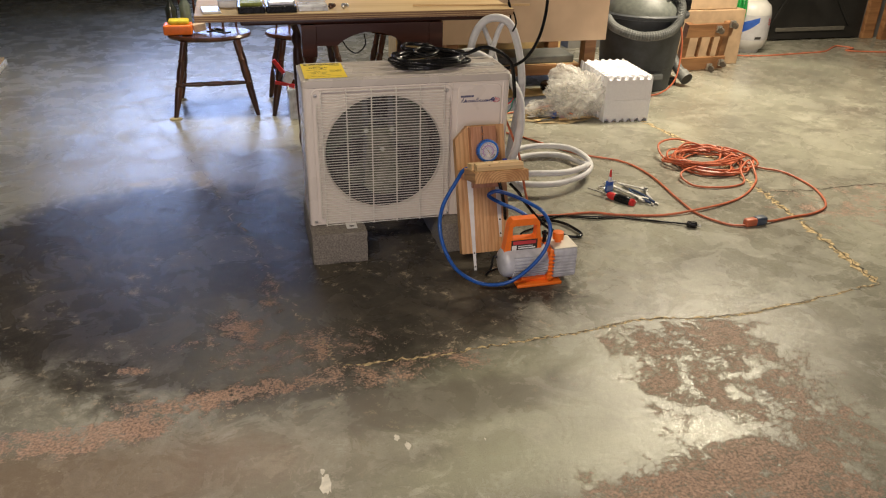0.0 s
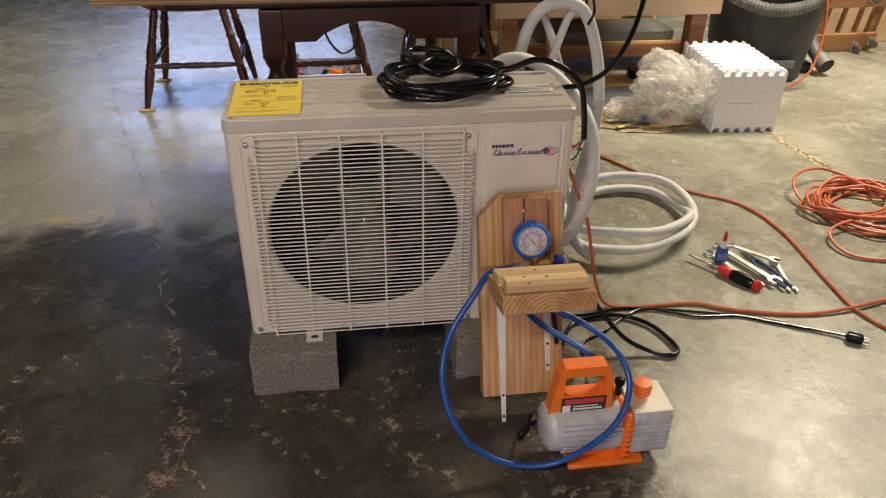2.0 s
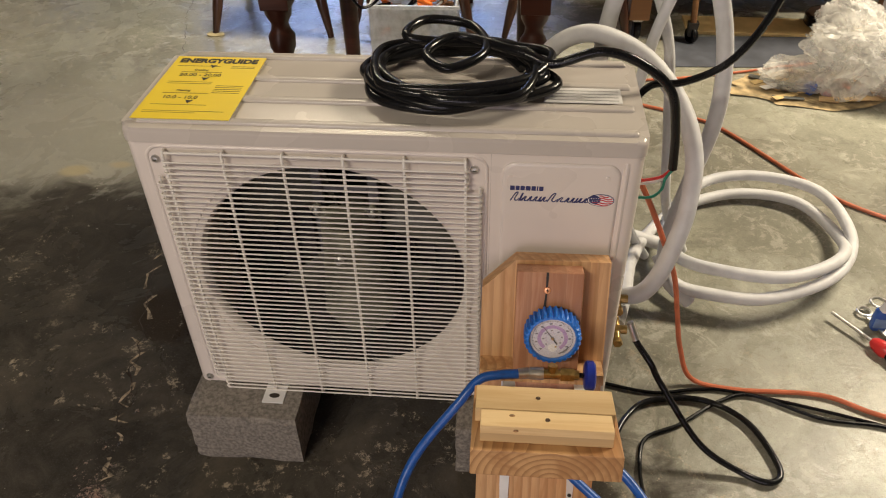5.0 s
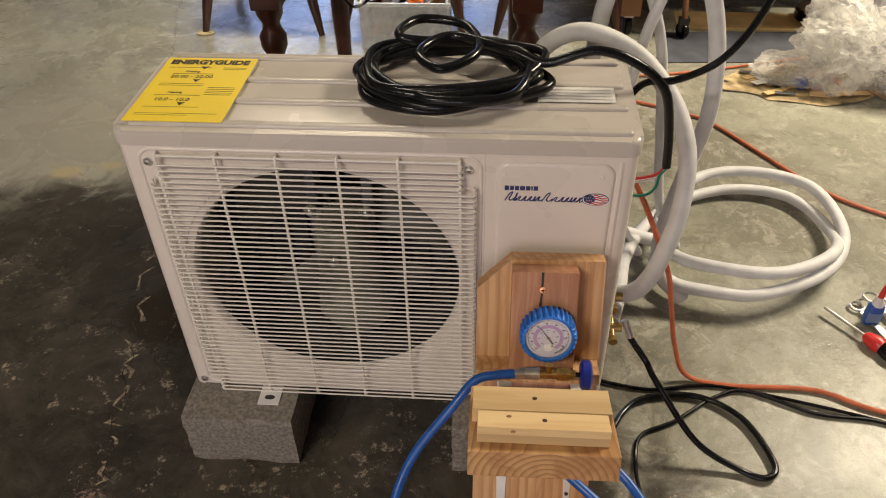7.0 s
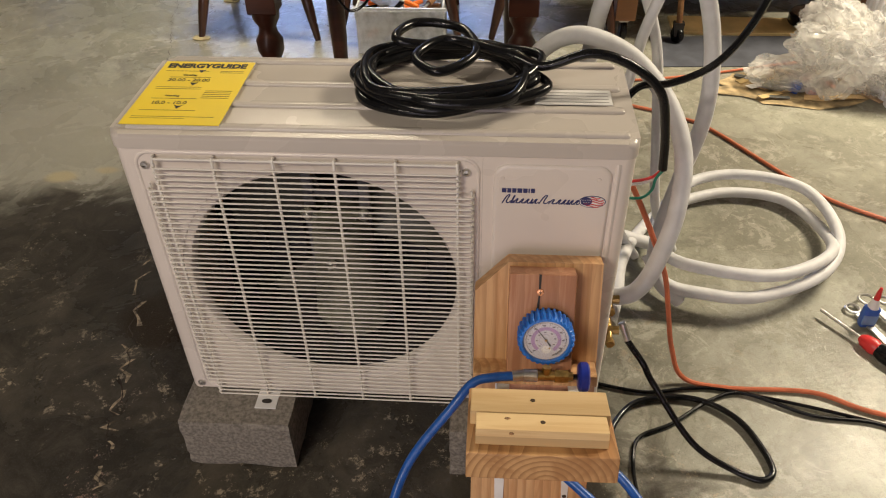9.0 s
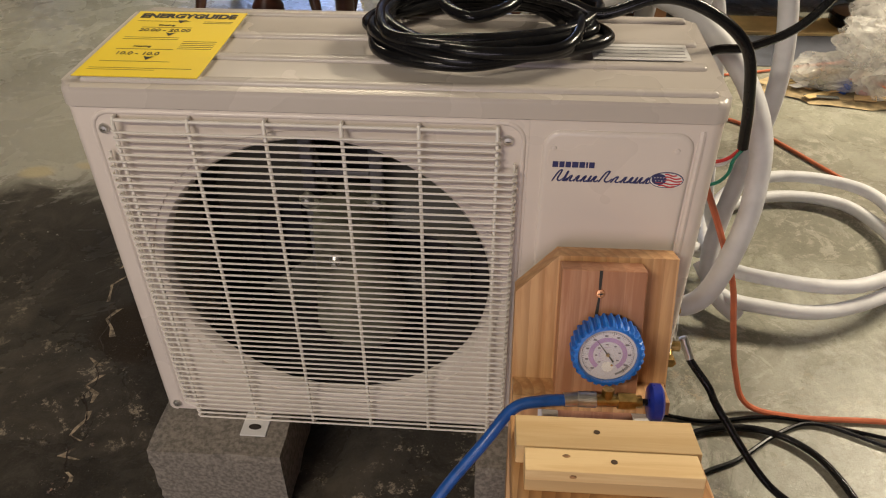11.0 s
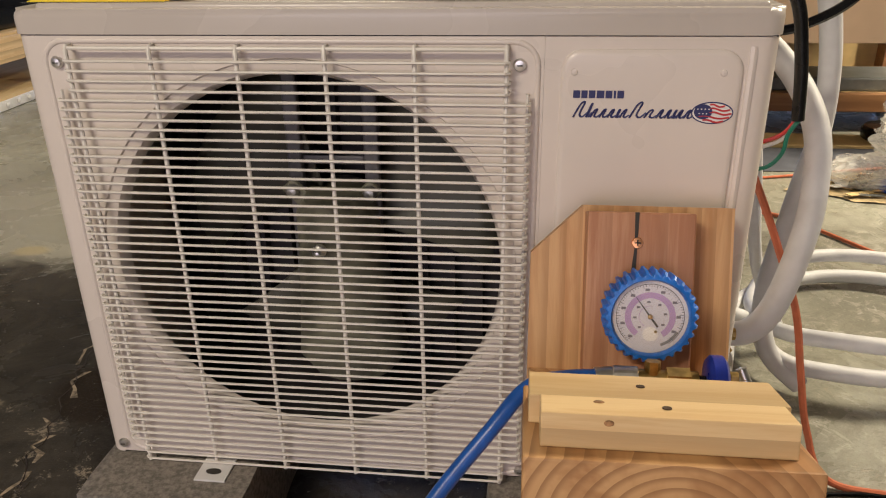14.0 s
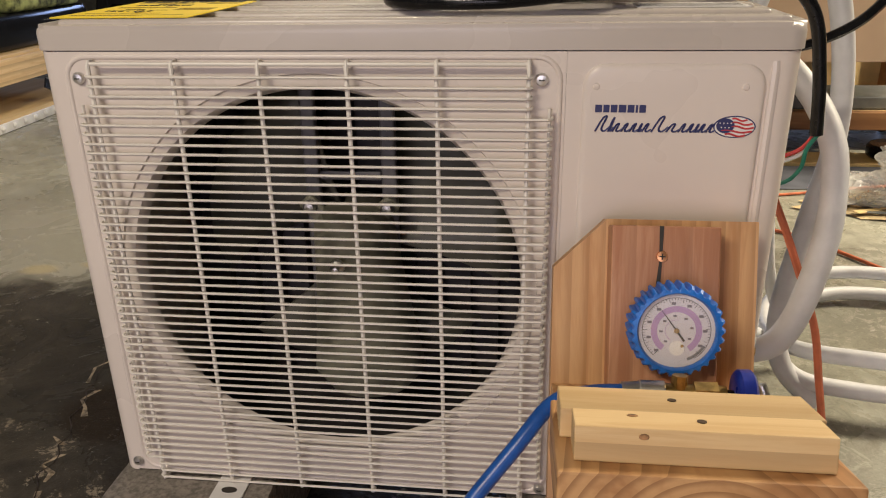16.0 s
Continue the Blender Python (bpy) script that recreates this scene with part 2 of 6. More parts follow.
FLOOR = concrete_floor()
WALL = plain("grey_plaster", (0.20, 0.19, 0.175), 0.85, var=0.15, scale=3, bumps=0.2, fine=120)
CEIL = plain("unpainted_ceiling_board", (0.24, 0.22, 0.19), 0.9, var=0.12, scale=3)
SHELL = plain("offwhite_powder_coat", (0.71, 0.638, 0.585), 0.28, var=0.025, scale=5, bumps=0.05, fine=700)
# same coat as the casing, darkened: the lid's weaker light is in the colour
LID_SHADED = plain("offwhite_coat_shaded", (0.54, 0.488, 0.445), 0.27, var=0.03, scale=5, bumps=0.05, fine=700)
WIRE = plain("cream_coated_wire", (0.72, 0.68, 0.62), 0.38, var=0.03, scale=40, bumps=0.0)
# near-black because the shade inside the casing is put into this colour
BLACKIN = plain("shaded_inside", (0.045, 0.038, 0.041), 0.6, var=0.3, scale=12)
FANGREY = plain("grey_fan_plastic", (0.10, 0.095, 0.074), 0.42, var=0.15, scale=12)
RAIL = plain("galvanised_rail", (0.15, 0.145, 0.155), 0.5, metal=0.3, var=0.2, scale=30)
MOTOR = plain("motor_casing", (0.20, 0.193, 0.142), 0.5, metal=0.1, var=0.3, scale=16)
STEEL = plain("bright_steel", (0.66, 0.65, 0.63), 0.34, metal=0.95, var=0.1, scale=60)
BRASS = plain("worn_brass", (0.50, 0.34, 0.13), 0.36, metal=1.0, var=0.2, scale=80)
COPPER = plain("orange_copper", (0.85, 0.42, 0.2), 0.3, metal=0.9, var=0.1, scale=80)
BLOCK = plain("grey_cement_block", (0.22, 0.195, 0.168), 0.95, var=0.24, scale=150, bumps=0.8, fine=420)
YELLOW = plain("yellow_paper", (0.84, 0.62, 0.02), 0.5, var=0.03, scale=10, bumps=0.0)
INK = plain("black_ink", (0.03, 0.025, 0.02), 0.6, var=0.05, bumps=0)
NAVY = plain("navy_ink", (0.03, 0.035, 0.13), 0.45, var=0.05, bumps=0)
REDINK = plain("red_ink", (0.55, 0.05, 0.06), 0.45, var=0.05, bumps=0)
WHITEINK = plain("white_print", (0.78, 0.76, 0.74), 0.5, var=0.03, bumps=0)
PURPLE = plain("lilac_print", (0.42, 0.27, 0.50), 0.5, var=0.05, bumps=0)
BLUERUB = plain("bright_blue_rubber", (0.015, 0.16, 0.62), 0.42, var=0.12, scale=60)
BLUEHOSE = plain("blue_hose_rubber", (0.012, 0.085, 0.36), 0.33, var=0.12, scale=60)
NAVYKNOB = plain("dark_blue_plastic", (0.012, 0.03, 0.30), 0.3, var=0.1, scale=60)
BLACKRUB = plain("black_rubber", (0.008, 0.008, 0.009), 0.19, var=0.15, scale=40, bumps=0)
BLACKRUB.node_tree.nodes["Principled BSDF"].inputs["Specular IOR Level"].default_value = 0.3
ORANGE = plain("orange_plastic", (0.92, 0.19, 0.02), 0.38, var=0.06, scale=30)
CORD = plain("orange_cord_vinyl", (0.56, 0.15, 0.07), 0.42, var=0.12, scale=30)
FOAMW = plain("white_pipe_insulation", (0.66, 0.655, 0.66), 0.55, var=0.05, scale=25, bumps=0.25, fine=180)
STYRO = plain("white_polystyrene", (0.91, 0.91, 0.94), 0.8, var=0.02, scale=60, bumps=0.15, fine=220)
ALU = plain("silver_cast_metal", (0.52, 0.52, 0.56), 0.45, metal=0.12, var=0.1, scale=30)
CREAM = plain("cream_enamel", (0.78, 0.74, 0.62), 0.4, var=0.04, scale=20)
PINE = wood("sawn_fir", (0.66, 0.41, 0.205), (0.49, 0.255, 0.108), 2, 60, wave=22.0, grainy=0.55)
PINE_Y = wood("sawn_fir_shelf", (0.58, 0.335, 0.15), (0.38, 0.18, 0.068), 1, 16, ring=(-0.078, 0.0, -0.322), wave=42.0, squash=0.75)
PINE_X = wood("sawn_pine_strip", (0.74, 0.54, 0.29), (0.64, 0.43, 0.21), 0, 60, wave=9.0)
PINE_R = wood("reddish_fir", (0.53, 0.275, 0.155), (0.41, 0.18, 0.092), 2, 60, wave=12.0, grainy=0.35)
MAHOG = wood("dark_mahogany", (0.085, 0.026, 0.014), (0.04, 0.012, 0.007), 0, 14, rough=0.32, bands=False)
CHAIRW = wood("dark_stained_maple", (0.095, 0.04, 0.022), (0.045, 0.018, 0.011), 2, 20, rough=0.25, bands=False)
PLY = wood("birch_plywood", (0.66, 0.49, 0.26), (0.52, 0.35, 0.16), 0, 8, bands=False)
PLYEDGE = wood("plywood_edge", (0.36, 0.21, 0.11), (0.22, 0.115, 0.055), 0, 60, bands=False)
CRATE = wood("brown_dolly_wood", (0.36, 0.18, 0.075), (0.22, 0.10, 0.04), 0, 14, bands=False)
CARD = plain("brown_cardboard", (0.46, 0.315, 0.19), 0.85, var=0.1, scale=9, bumps=0.15, fine=90)
PANELB = plain("tan_hardboard", (0.47, 0.335, 0.225), 0.6, var=0.06, scale=4)
YCARD = plain("yellow_plywood_sheet", (0.58, 0.42, 0.19), 0.7, var=0.12, scale=9)
CANG = plain("dark_grey_bin_plastic", (0.045, 0.05, 0.056), 0.5, var=0.2, scale=12)
GREYH = plain("grey_vacuum_hose", (0.12, 0.125, 0.12), 0.5, var=0.15, scale=14)
BLKDOOR = plain("black_painted_door", (0.018, 0.017, 0.016), 0.45, var=0.25, scale=5)
SHADESHEET = plain("slate_shade_sheet", (0.075, 0.08, 0.10), 0.75, var=0.2, scale=8)
WHITEP = plain("white_painted_steel", (0.72, 0.71, 0.70), 0.35, var=0.06, scale=18)
GREENP = plain("green_plastic", (0.02, 0.30, 0.06), 0.4, var=0.1, scale=20)
BLUEP = plain("blue_print", (0.03, 0.10, 0.42), 0.45, var=0.1, scale=20)
REDP = plain("red_plastic", (0.60, 0.03, 0.03), 0.35, var=0.08, scale=30)
GREENW = plain("green_wire", (0.0, 0.20, 0.13), 0.35, var=0.1, scale=40)
LIME = plain("yellow_green_plastic", (0.30, 0.34, 0.04), 0.4, var=0.2, scale=60)


def film_mat():
    """Thin milky film: part mirror-bright, part lit through, part clear."""
    m, nt, b = mat("crumpled_clear_film")
    v = coords(nt)
    b.inputs["Base Color"].default_value = (0.93, 0.92, 0.89, 1)
    b.inputs["Roughness"].default_value = 0.22
    tl = nt.nodes.new("ShaderNodeBsdfTranslucent")
    tl.inputs[0].default_value = (0.93, 0.92, 0.88, 1)
    tr = nt.nodes.new("ShaderNodeBsdfTransparent")
    m1, m2 = nt.nodes.new("ShaderNodeMixShader"), nt.nodes.new("ShaderNodeMixShader")
    m1.inputs[0].default_value = 0.4
    nt.links.new(b.outputs[0], m1.inputs[1])
    nt.links.new(tl.outputs[0], m1.inputs[2])
    f = ramp(nt, noise_tex(nt, v, 11, 4), 0.3, 0.7)
    nt.links.new(maths(nt, "ADD", maths(nt, "MULTIPLY", f, 0.45), 0.40), m2.inputs[0])
    nt.links.new(m1.outputs[0], m2.inputs[1])
    nt.links.new(tr.outputs[0], m2.inputs[2])
    nt.links.new(m2.outputs[0], nt.nodes["Material Output"].inputs[0])
    return m


BAG = film_mat()
CLEARP = clear("clear_bin_plastic", (0.82, 0.85, 0.90), 0.2, 0.72)
CLOTH = plain("olive_patterned_fabric", (0.22, 0.24, 0.09), 0.9, var=0.7, scale=14, bumps=0.4)
CRACKD = plain("crack_dirt", (0.055, 0.04, 0.03), 0.95, var=0.4, scale=30)
CRACKT = plain("crumbled_crack_edge", (0.52, 0.40, 0.22), 0.95, var=0.5, scale=60, bumps=0.6, fine=120)
CRACKP = plain("crumbled_dull_edge", (0.33, 0.26, 0.175), 0.95, var=0.5, scale=60, bumps=0.6, fine=120)
TYRE = plain("tyre_rubber", (0.012, 0.012, 0.012), 0.7, var=0.2)

# ---------------------------------------------------------------- mesh tools


def part(name, bm, material, parent=None, label="", smooth=False):
    me = bpy.data.meshes.new(name)
    bmesh.ops.recalc_face_normals(bm, faces=bm.faces[:])
    bm.to_mesh(me)
    bm.free()
    if smooth:
        for p in me.polygons:
            p.use_smooth = True
        me.set_sharp_from_angle(angle=radians(38))
    me.materials.append(material)
    ob = new(name, me)
    ob.parent = parent
    if label:
        ob["label"] = label
    return ob


def thing(name, label, category, at=(0, 0, 0), group="", kind="", m=None):
    ob = new(name)
    ob.empty_display_size = 0.05
    ob.matrix_world = m if m is not None else pose(*at)
    return tagged(ob, label, category, group, kind)


def box(x0, x1, y0, y1, z0, z1, bev=0.0, seg=2, bm=None):
    bm = bm or bmesh.new()
    r = bmesh.ops.create_cube(bm, size=1)
    vs = r["verts"]
    for v in vs:
        v.co = Vector((x0 + (v.co.x + 0.5) * (x1 - x0), y0 + (v.co.y + 0.5) * (y1 - y0), z0 + (v.co.z + 0.5) * (z1 - z0)))
    if bev:
        es = list({e for v in vs for e in v.link_edges})
        bmesh.ops.bevel(bm, geom=es, offset=bev, segments=seg, profile=0.5, affect="EDGES")
    return bm


def turn(bm, m):
    bmesh.ops.transform(bm, matrix=m, verts=bm.verts[:])
    return bm


def spline(pts, n=10, closed=False):
    """Points of a smooth curve through the given ones."""
    p = [Vector(q) for q in pts]
    out = []
    m = len(p)
    for i in range(m if closed else m - 1):
        if closed:
            a, b, c, d = p[(i - 1) % m], p[i], p[(i + 1) % m], p[(i + 2) % m]
        else:
            a, b, c, d = p[max(i - 1, 0)], p[i], p[i + 1], p[min(i + 2, m - 1)]
        for k in range(n):
            t = k / n
            out.append(0.5 * (2 * b + (c - a) * t + (2 * a - 5 * b + 4 * c - d) * t * t + (3 * b - a - 3 * c + d) * t ** 3))
    if not closed:
        out.append(p[-1])
    return out


def tube(pts, r, sides=10, bm=None, closed=False, caps=True):
    """A round pipe along the points; r a radius or one for each point."""
    bm = bm or bmesh.new()
    pts = [Vector(p) for p in pts]
    n = len(pts)
    rad = r if isinstance(r, (list, tuple)) else [r] * n
    rings, up = [], None
    for i, p in enumerate(pts):
        if closed:
            d = pts[(i + 1) % n] - pts[i - 1]
        else:
            d = pts[min(i + 1, n - 1)] - pts[max(i - 1, 0)]
        d = d.normalized() if d.length > 1e-9 else Vector((0, 0, 1))
        if up is None:
            up = d.orthogonal().normalized()
        up = (up - d * up.dot(d))
        up = up.normalized() if up.length > 1e-6 else d.orthogonal().normalized()
        w = d.cross(up)
        rings.append([bm.verts.new(p + (up * math.cos(a) + w * math.sin(a)) * rad[i]) for a in (2 * math.pi * k / sides for k in range(sides))])
    for i in range(n if closed else n - 1):
        a, b = rings[i], rings[(i + 1) % n]
        for k in range(sides):
            bm.faces.new((a[k], a[(k + 1) % sides], b[(k + 1) % sides], b[k]))
    if caps and not closed:
        bm.faces.new(rings[0][::-1])
        bm.faces.new(rings[-1])
    return bm


def lathe(profile, sides=24, bm=None, m=None):
    """A turned form about z: (radius, height) pairs."""
    bm = bm or bmesh.new()
    start = len(bm.verts)
    rings = [[bm.verts.new((r * math.cos(2 * math.pi * k / sides), r * math.sin(2 * math.pi * k / sides), z)) for k in range(sides)] for r, z in profile]
    for a, b in zip(rings, rings[1:]):
        for k in range(sides):
            bm.faces.new((a[k], a[(k + 1) % sides], b[(k + 1) % sides], b[k]))
    if profile[0][0] > 0.0005:
        bm.faces.new(rings[0][::-1])
    if profile[-1][0] > 0.0005:
        bm.faces.new(rings[-1])
    if m is not None:
        bm.verts.ensure_lookup_table()
        for v in bm.verts[start:]:
            v.co = m @ v.co
    return bm


def prism(outline, y0, y1, bm=None):
    """An outline in x and z, drawn out along y."""
    bm = bm or bmesh.new()
    a = [bm.verts.new((x, y0, z)) for x, z in outline]
    b = [bm.verts.new((x, y1, z)) for x, z in outline]
    n = len(a)
    bm.faces.new(a)
    bm.faces.new(b[::-1])
    for i in range(n):
        bm.faces.new((a[i], b[i], b[(i + 1) % n], a[(i + 1) % n]))
    return bm


def rod(a, b, r, sides=10, bm=None):
    return tube([a, b], r, sides, bm)


def text(name, words, size, m, material, parent, depth=0.0002, bold=0.0):
    cu = bpy.data.curves.new(name, "FONT")
    cu.body, cu.size, cu.extrude, cu.offset = words, size, depth, bold
    tmp = bpy.data.objects.new(name, cu)
    scene.collection.objects.link(tmp)
    me = bpy.data.meshes.new_from_object(tmp.evaluated_get(bpy.context.evaluated_depsgraph_get()))
    bpy.data.objects.remove(tmp)
    me.materials.clear()
    me.materials.append(material)
    ob = new(name, me)
    ob.parent = parent
    ob.matrix_local = m
    return ob


# ---------------------------------------------------------------- room
R = dict(x0=-6.0, x1=7.0, y0=-5.0, y1=8.0, h=2.75)


def setting(name, bm, material, label):
    return tagged(part(name, bm, material), label, name.split("_")[0], kind="structure")


bm = bmesh.new()
bmesh.ops.create_grid(bm, x_segments=60, y_segments=60, size=0.5)
for v in bm.verts:
    v.co = Vector((0.5 + v.co.x * 13.4, 1.5 + v.co.y * 13.4, 0))
setting("floor", bm, FLOOR, "worn stained concrete garage floor with cracks and spalled patches")
setting("ceiling", box(R["x0"] - 0.1, R["x1"] + 0.1, R["y0"] - 0.1, R["y1"] + 0.1, R["h"], R["h"] + 0.1), CEIL, "unpainted board garage ceiling")
setting("wall_west", box(R["x0"] - 0.15, R["x0"], R["y0"], R["y1"], -0.02, R["h"]), WALL, "plain grey plaster garage wall")
setting("wall_east", box(R["x1"], R["x1"] + 0.15, R["y0"], R["y1"], -0.02, R["h"]), WALL, "plain grey plaster garage wall")


def wall_with_opening(name, x0, x1, y0, y1, ox0, ox1, oz0, oz1, label):
    b = box(x0, ox0, y0, y1, -0.02, R["h"])
    box(ox1, x1, y0, y1, -0.02, R["h"], bm=b)
    box(ox0, ox1, y0, y1, oz1, R["h"], bm=b)
    if oz0 > 0:
        box(ox0, ox1, y0, y1, -0.02, oz0, bm=b)
    return setting(name, b, WALL, label)


wall_with_opening("wall_north", R["x0"] - 0.15, R["x1"] + 0.15, R["y1"], R["y1"] + 0.15, -2.9, 0.9, 1.35, 2.65, "grey plaster wall with a window opening")
wall_with_opening("wall_south", R["x0"] - 0.15, R["x1"] + 0.15, R["y0"] - 0.15, R["y0"], -2.3, 1.3, 0.0, 2.2, "grey plaster wall with an open garage doorway")
# inner wall that carries the dark door
wall_with_opening("wall_inner", 2.55, R["x1"], 3.46, 3.58, 4.42, 5.56, 0.0, 2.08, "grey plaster inner wall beside the workbench")
setting("wall_side", box(2.55, 2.67, 3.58, R["y1"], -0.02, R["h"]), WALL, "grey plaster inner wall")

door = tagged(thing("door_1", "black painted plank door with diagonal braces, closed", "door", (4.42, 3.43, 0), kind="structure"))
part("door_panel", box(0.012, 1.128, 0.02, 0.06, 0.012, 2.07, 0.003), BLKDOOR, door)
for nm, (x0, z0, x1, z1) in (("brace", (0.12, 0.13, 0.55, 0.95)), ("brace", (0.98, 0.13, 0.60, 0.62))):
    a = math.atan2(z1 - z0, x1 - x0)
    L = math.hypot(x1 - x0, z1 - z0)
    part(nm, turn(box(0, L, 0.006, 0.0195, -0.018, 0.018, 0.003), pose(x0, 0, z0) @ Matrix.Rotation(-a, 4, "Y")), BLKDOOR, door)
part("rail", box(0.18, 0.93, 0.004, 0.0195, 0.085, 0.12, 0.004), plain("scuffed_grey_rail", (0.13, 0.12, 0.10), 0.5), door, "scuffed grey bottom rail")
part("rail", box(0.1, 1.04, 0.004, 0.0195, 0.98, 1.05, 0.004), BLKDOOR, door)
for x0, x1 in ((-0.075, 0.0), (1.14, 1.26)):
    part("jamb", box(x0, x1, -0.02, 0.028, 0, 2.08, 0.004), CRATE if x0 > 0 else BLKDOOR, door, "brown wooden door post" if x0 > 0 else "")

# cracks in the slab: a dark seam with crumbled edges


def crack(pts, w, material, seed, label, wide=1.0, z=0.0006, gaps=0.04):
    rng = random.Random(seed)
    path = spline([(x, y, 0) for x, y in pts], 26)
    b = bmesh.new()
    prev = None
    for i, p in enumerate(path):
        q = path[min(i + 1, len(path) - 1)] - path[max(i - 1, 0)]
        n = Vector((-q.y, q.x, 0)).normalized() if q.length > 0 else Vector((0, 1, 0))
        off = n * rng.uniform(-1, 1) * 0.008 * wide
        hw = w * rng.uniform(0.25, 1.0)
        va, vb = b.verts.new(p + off + n * hw + Vector((0, 0, z))), b.verts.new(p + off - n * hw * rng.uniform(0.5, 1) + Vector((0, 0, z)))
        if prev and rng.random() > gaps:
            b.faces.new((prev[0], prev[1], vb, va))
        prev = (va, vb)
    return tagged(part("floor_crack", b, material), label, "crack", kind="structure")


CR_A = [(-0.87, -0.963), (-0.595, -0.915), (-0.324, -0.854), (0.013, -0.779), (0.273, -0.787), (0.571, -0.775), (0.867, -0.76), (1.073, -0.737), (1.458, -0.781), (2.116, -0.70)]
CR_B = [(2.116, -0.70), (2.185, -0.197), (2.235, 0.217), (2.263, 0.561), (2.255, 1.02), (2.207, 1.347), (2.15, 1.9)]
CR_C = [(2.235, 0.217), (2.5, 0.19), (2.945, 0.192), (3.6, 0.15)]
CR_D = [(-1.198, 3.258), (-0.946, 2.618), (-0.8, 2.091), (-0.626, 1.536), (-0.423, 0.909), (-0.382, 0.722), (-0.226, 0.07), (-0.166, -0.224), (-0.054, -0.563), (0.005, -0.777)]
crack(CR_A[3:], 0.0085, CRACKT, 1, "crumbled pale crack edge in the concrete", z=0.0006)
crack(CR_A[3:], 0.0019, CRACKD, 2, "thin dark crack in the concrete", z=0.0014)
crack(CR_B, 0.027, CRACKT, 3, "crumbled pale crack edge in the concrete", 1.6, 0.0006)
crack(CR_B, 0.004, CRACKD, 4, "thin dark crack in the concrete", 1.6, 0.0014)
crack(CR_C, 0.006, CRACKD, 5, "thin dark crack in the concrete", 1.5, 0.0014)
crack(CR_D, 0.0020, CRACKD, 6, "thin dark crack in the concrete", 1.4, 0.0014)
crack(CR_D[4:], 0.008, CRACKP, 7, "crumbled pale crack edge in the concrete", 2.2, 0.0006, 0.45)

for k, (cx_, cy_, r_) in enumerate(((-0.10, -1.285, 0.030), (-0.103, -1.235, 0.010), (0.134, -1.19, 0.014), (0.112, -1.15, 0.012), (0.35, -1.21, 0.005))):
    rg = random.Random(60 + k)
    b = bmesh.new()
    b.faces.new([b.verts.new((cx_ + r_ * rg.uniform(0.45, 1.15) * math.cos(a) * 0.7, cy_ + r_ * rg.uniform(0.45, 1.25) * math.sin(a) * 1.3, 0.0011)) for a in (2 * math.pi * q / 17 for q in range(17))])
    tagged(part("paint_spill", b, plain("old_white_paint", (0.62, 0.58, 0.50), 0.6, var=0.1, scale=60)), "small spill of old white paint on the concrete", "paint spill", kind="structure")

# ---------------------------------------------------------------- outdoor unit of a heat pump
XL, W, D, Z0, Z1, ZT = -0.0095, 0.787, 0.265, 0.134, 0.686, 0.7185
unit = thing("heat_pump_unit", "off-white outdoor heat pump unit with round fan grille on cement blocks", "heat pump", m=pose(0.404, -0.008, 0.134, 0.4, -0.1, -0.57) @ pose(-0.4, 0, -0.134))
CX, CZ, CR = 0.2915, 0.4175, 0.2285


def front_panel():
    """The front sheet with the round fan opening and its rolled rim."""
    b = bmesh.new()
    n = 96
    outer, ring = [], []
    x0, x1, z0, z1 = 0.0118, 0.5595, Z0 + 0.002, Z1
    for k in range(n):
        a = 2 * math.pi * k / n
        c, s = math.cos(a), math.sin(a)
        t = min(((x1 - CX) if c > 0 else (CX - x0)) / max(abs(c), 1e-6), ((z1 - CZ) if s > 0 else (CZ - z0)) / max(abs(s), 1e-6))
        outer.append(b.verts.new((CX + c * t, 0, CZ + s * t)))
        ring.append([b.verts.new((CX + c * r, y, CZ + s * r)) for r, y in ((CR + 0.0175, 0.0), (CR + 0.0160, 0.0022), (CR + 0.004, 0.0034), (CR, 0.009), (CR - 0.002, 0.020))])
    for k in range(n):
        j = (k + 1) % n
        b.faces.new((outer[k], outer[j], ring[j][0], ring[k][0]))
        for i in range(4):
            b.faces.new((ring[k][i], ring[j][i], ring[j][i + 1], ring[k][i + 1]))
    # corners of the sheet
    for x, z, k in ((x1, z1, 0), (x0, z1, 1), (x0, z0, 2), (x1, z0, 3)):
        co = b.verts.new((x, 0, z))
        near = sorted(outer, key=lambda v: (v.co - co.co).length)[:2]
        b.faces.new((co, *near))
    return b


part("front_panel", front_panel(), SHELL, unit, smooth=True)


def slab(outline, z0, z1, bev=0.0):
    """An outline in x and y, raised from z0 to z1, its top edge eased."""
    b = bmesh.new()
    lo = [b.verts.new((x, y, z0)) for x, y in outline]
    hi = [b.verts.new((x, y, z1)) for x, y in outline]
    n = len(lo)
    b.faces.new(lo[::-1])
    top = b.faces.new(hi)
    for i in range(n):
        b.faces.new((lo[i], lo[(i + 1) % n], hi[(i + 1) % n], hi[i]))
    if bev:
        bmesh.ops.bevel(b, geom=list(top.edges), offset=bev, segments=3, profile=0.5, affect="EDGES")
    return b


def corner(cx, cy, r, a0, a1, n=6):
    return [(cx + r * math.cos(radians(a0 + (a1 - a0) * k / n)), cy + r * math.sin(radians(a0 + (a1 - a0) * k / n))) for k in range(n + 1)]


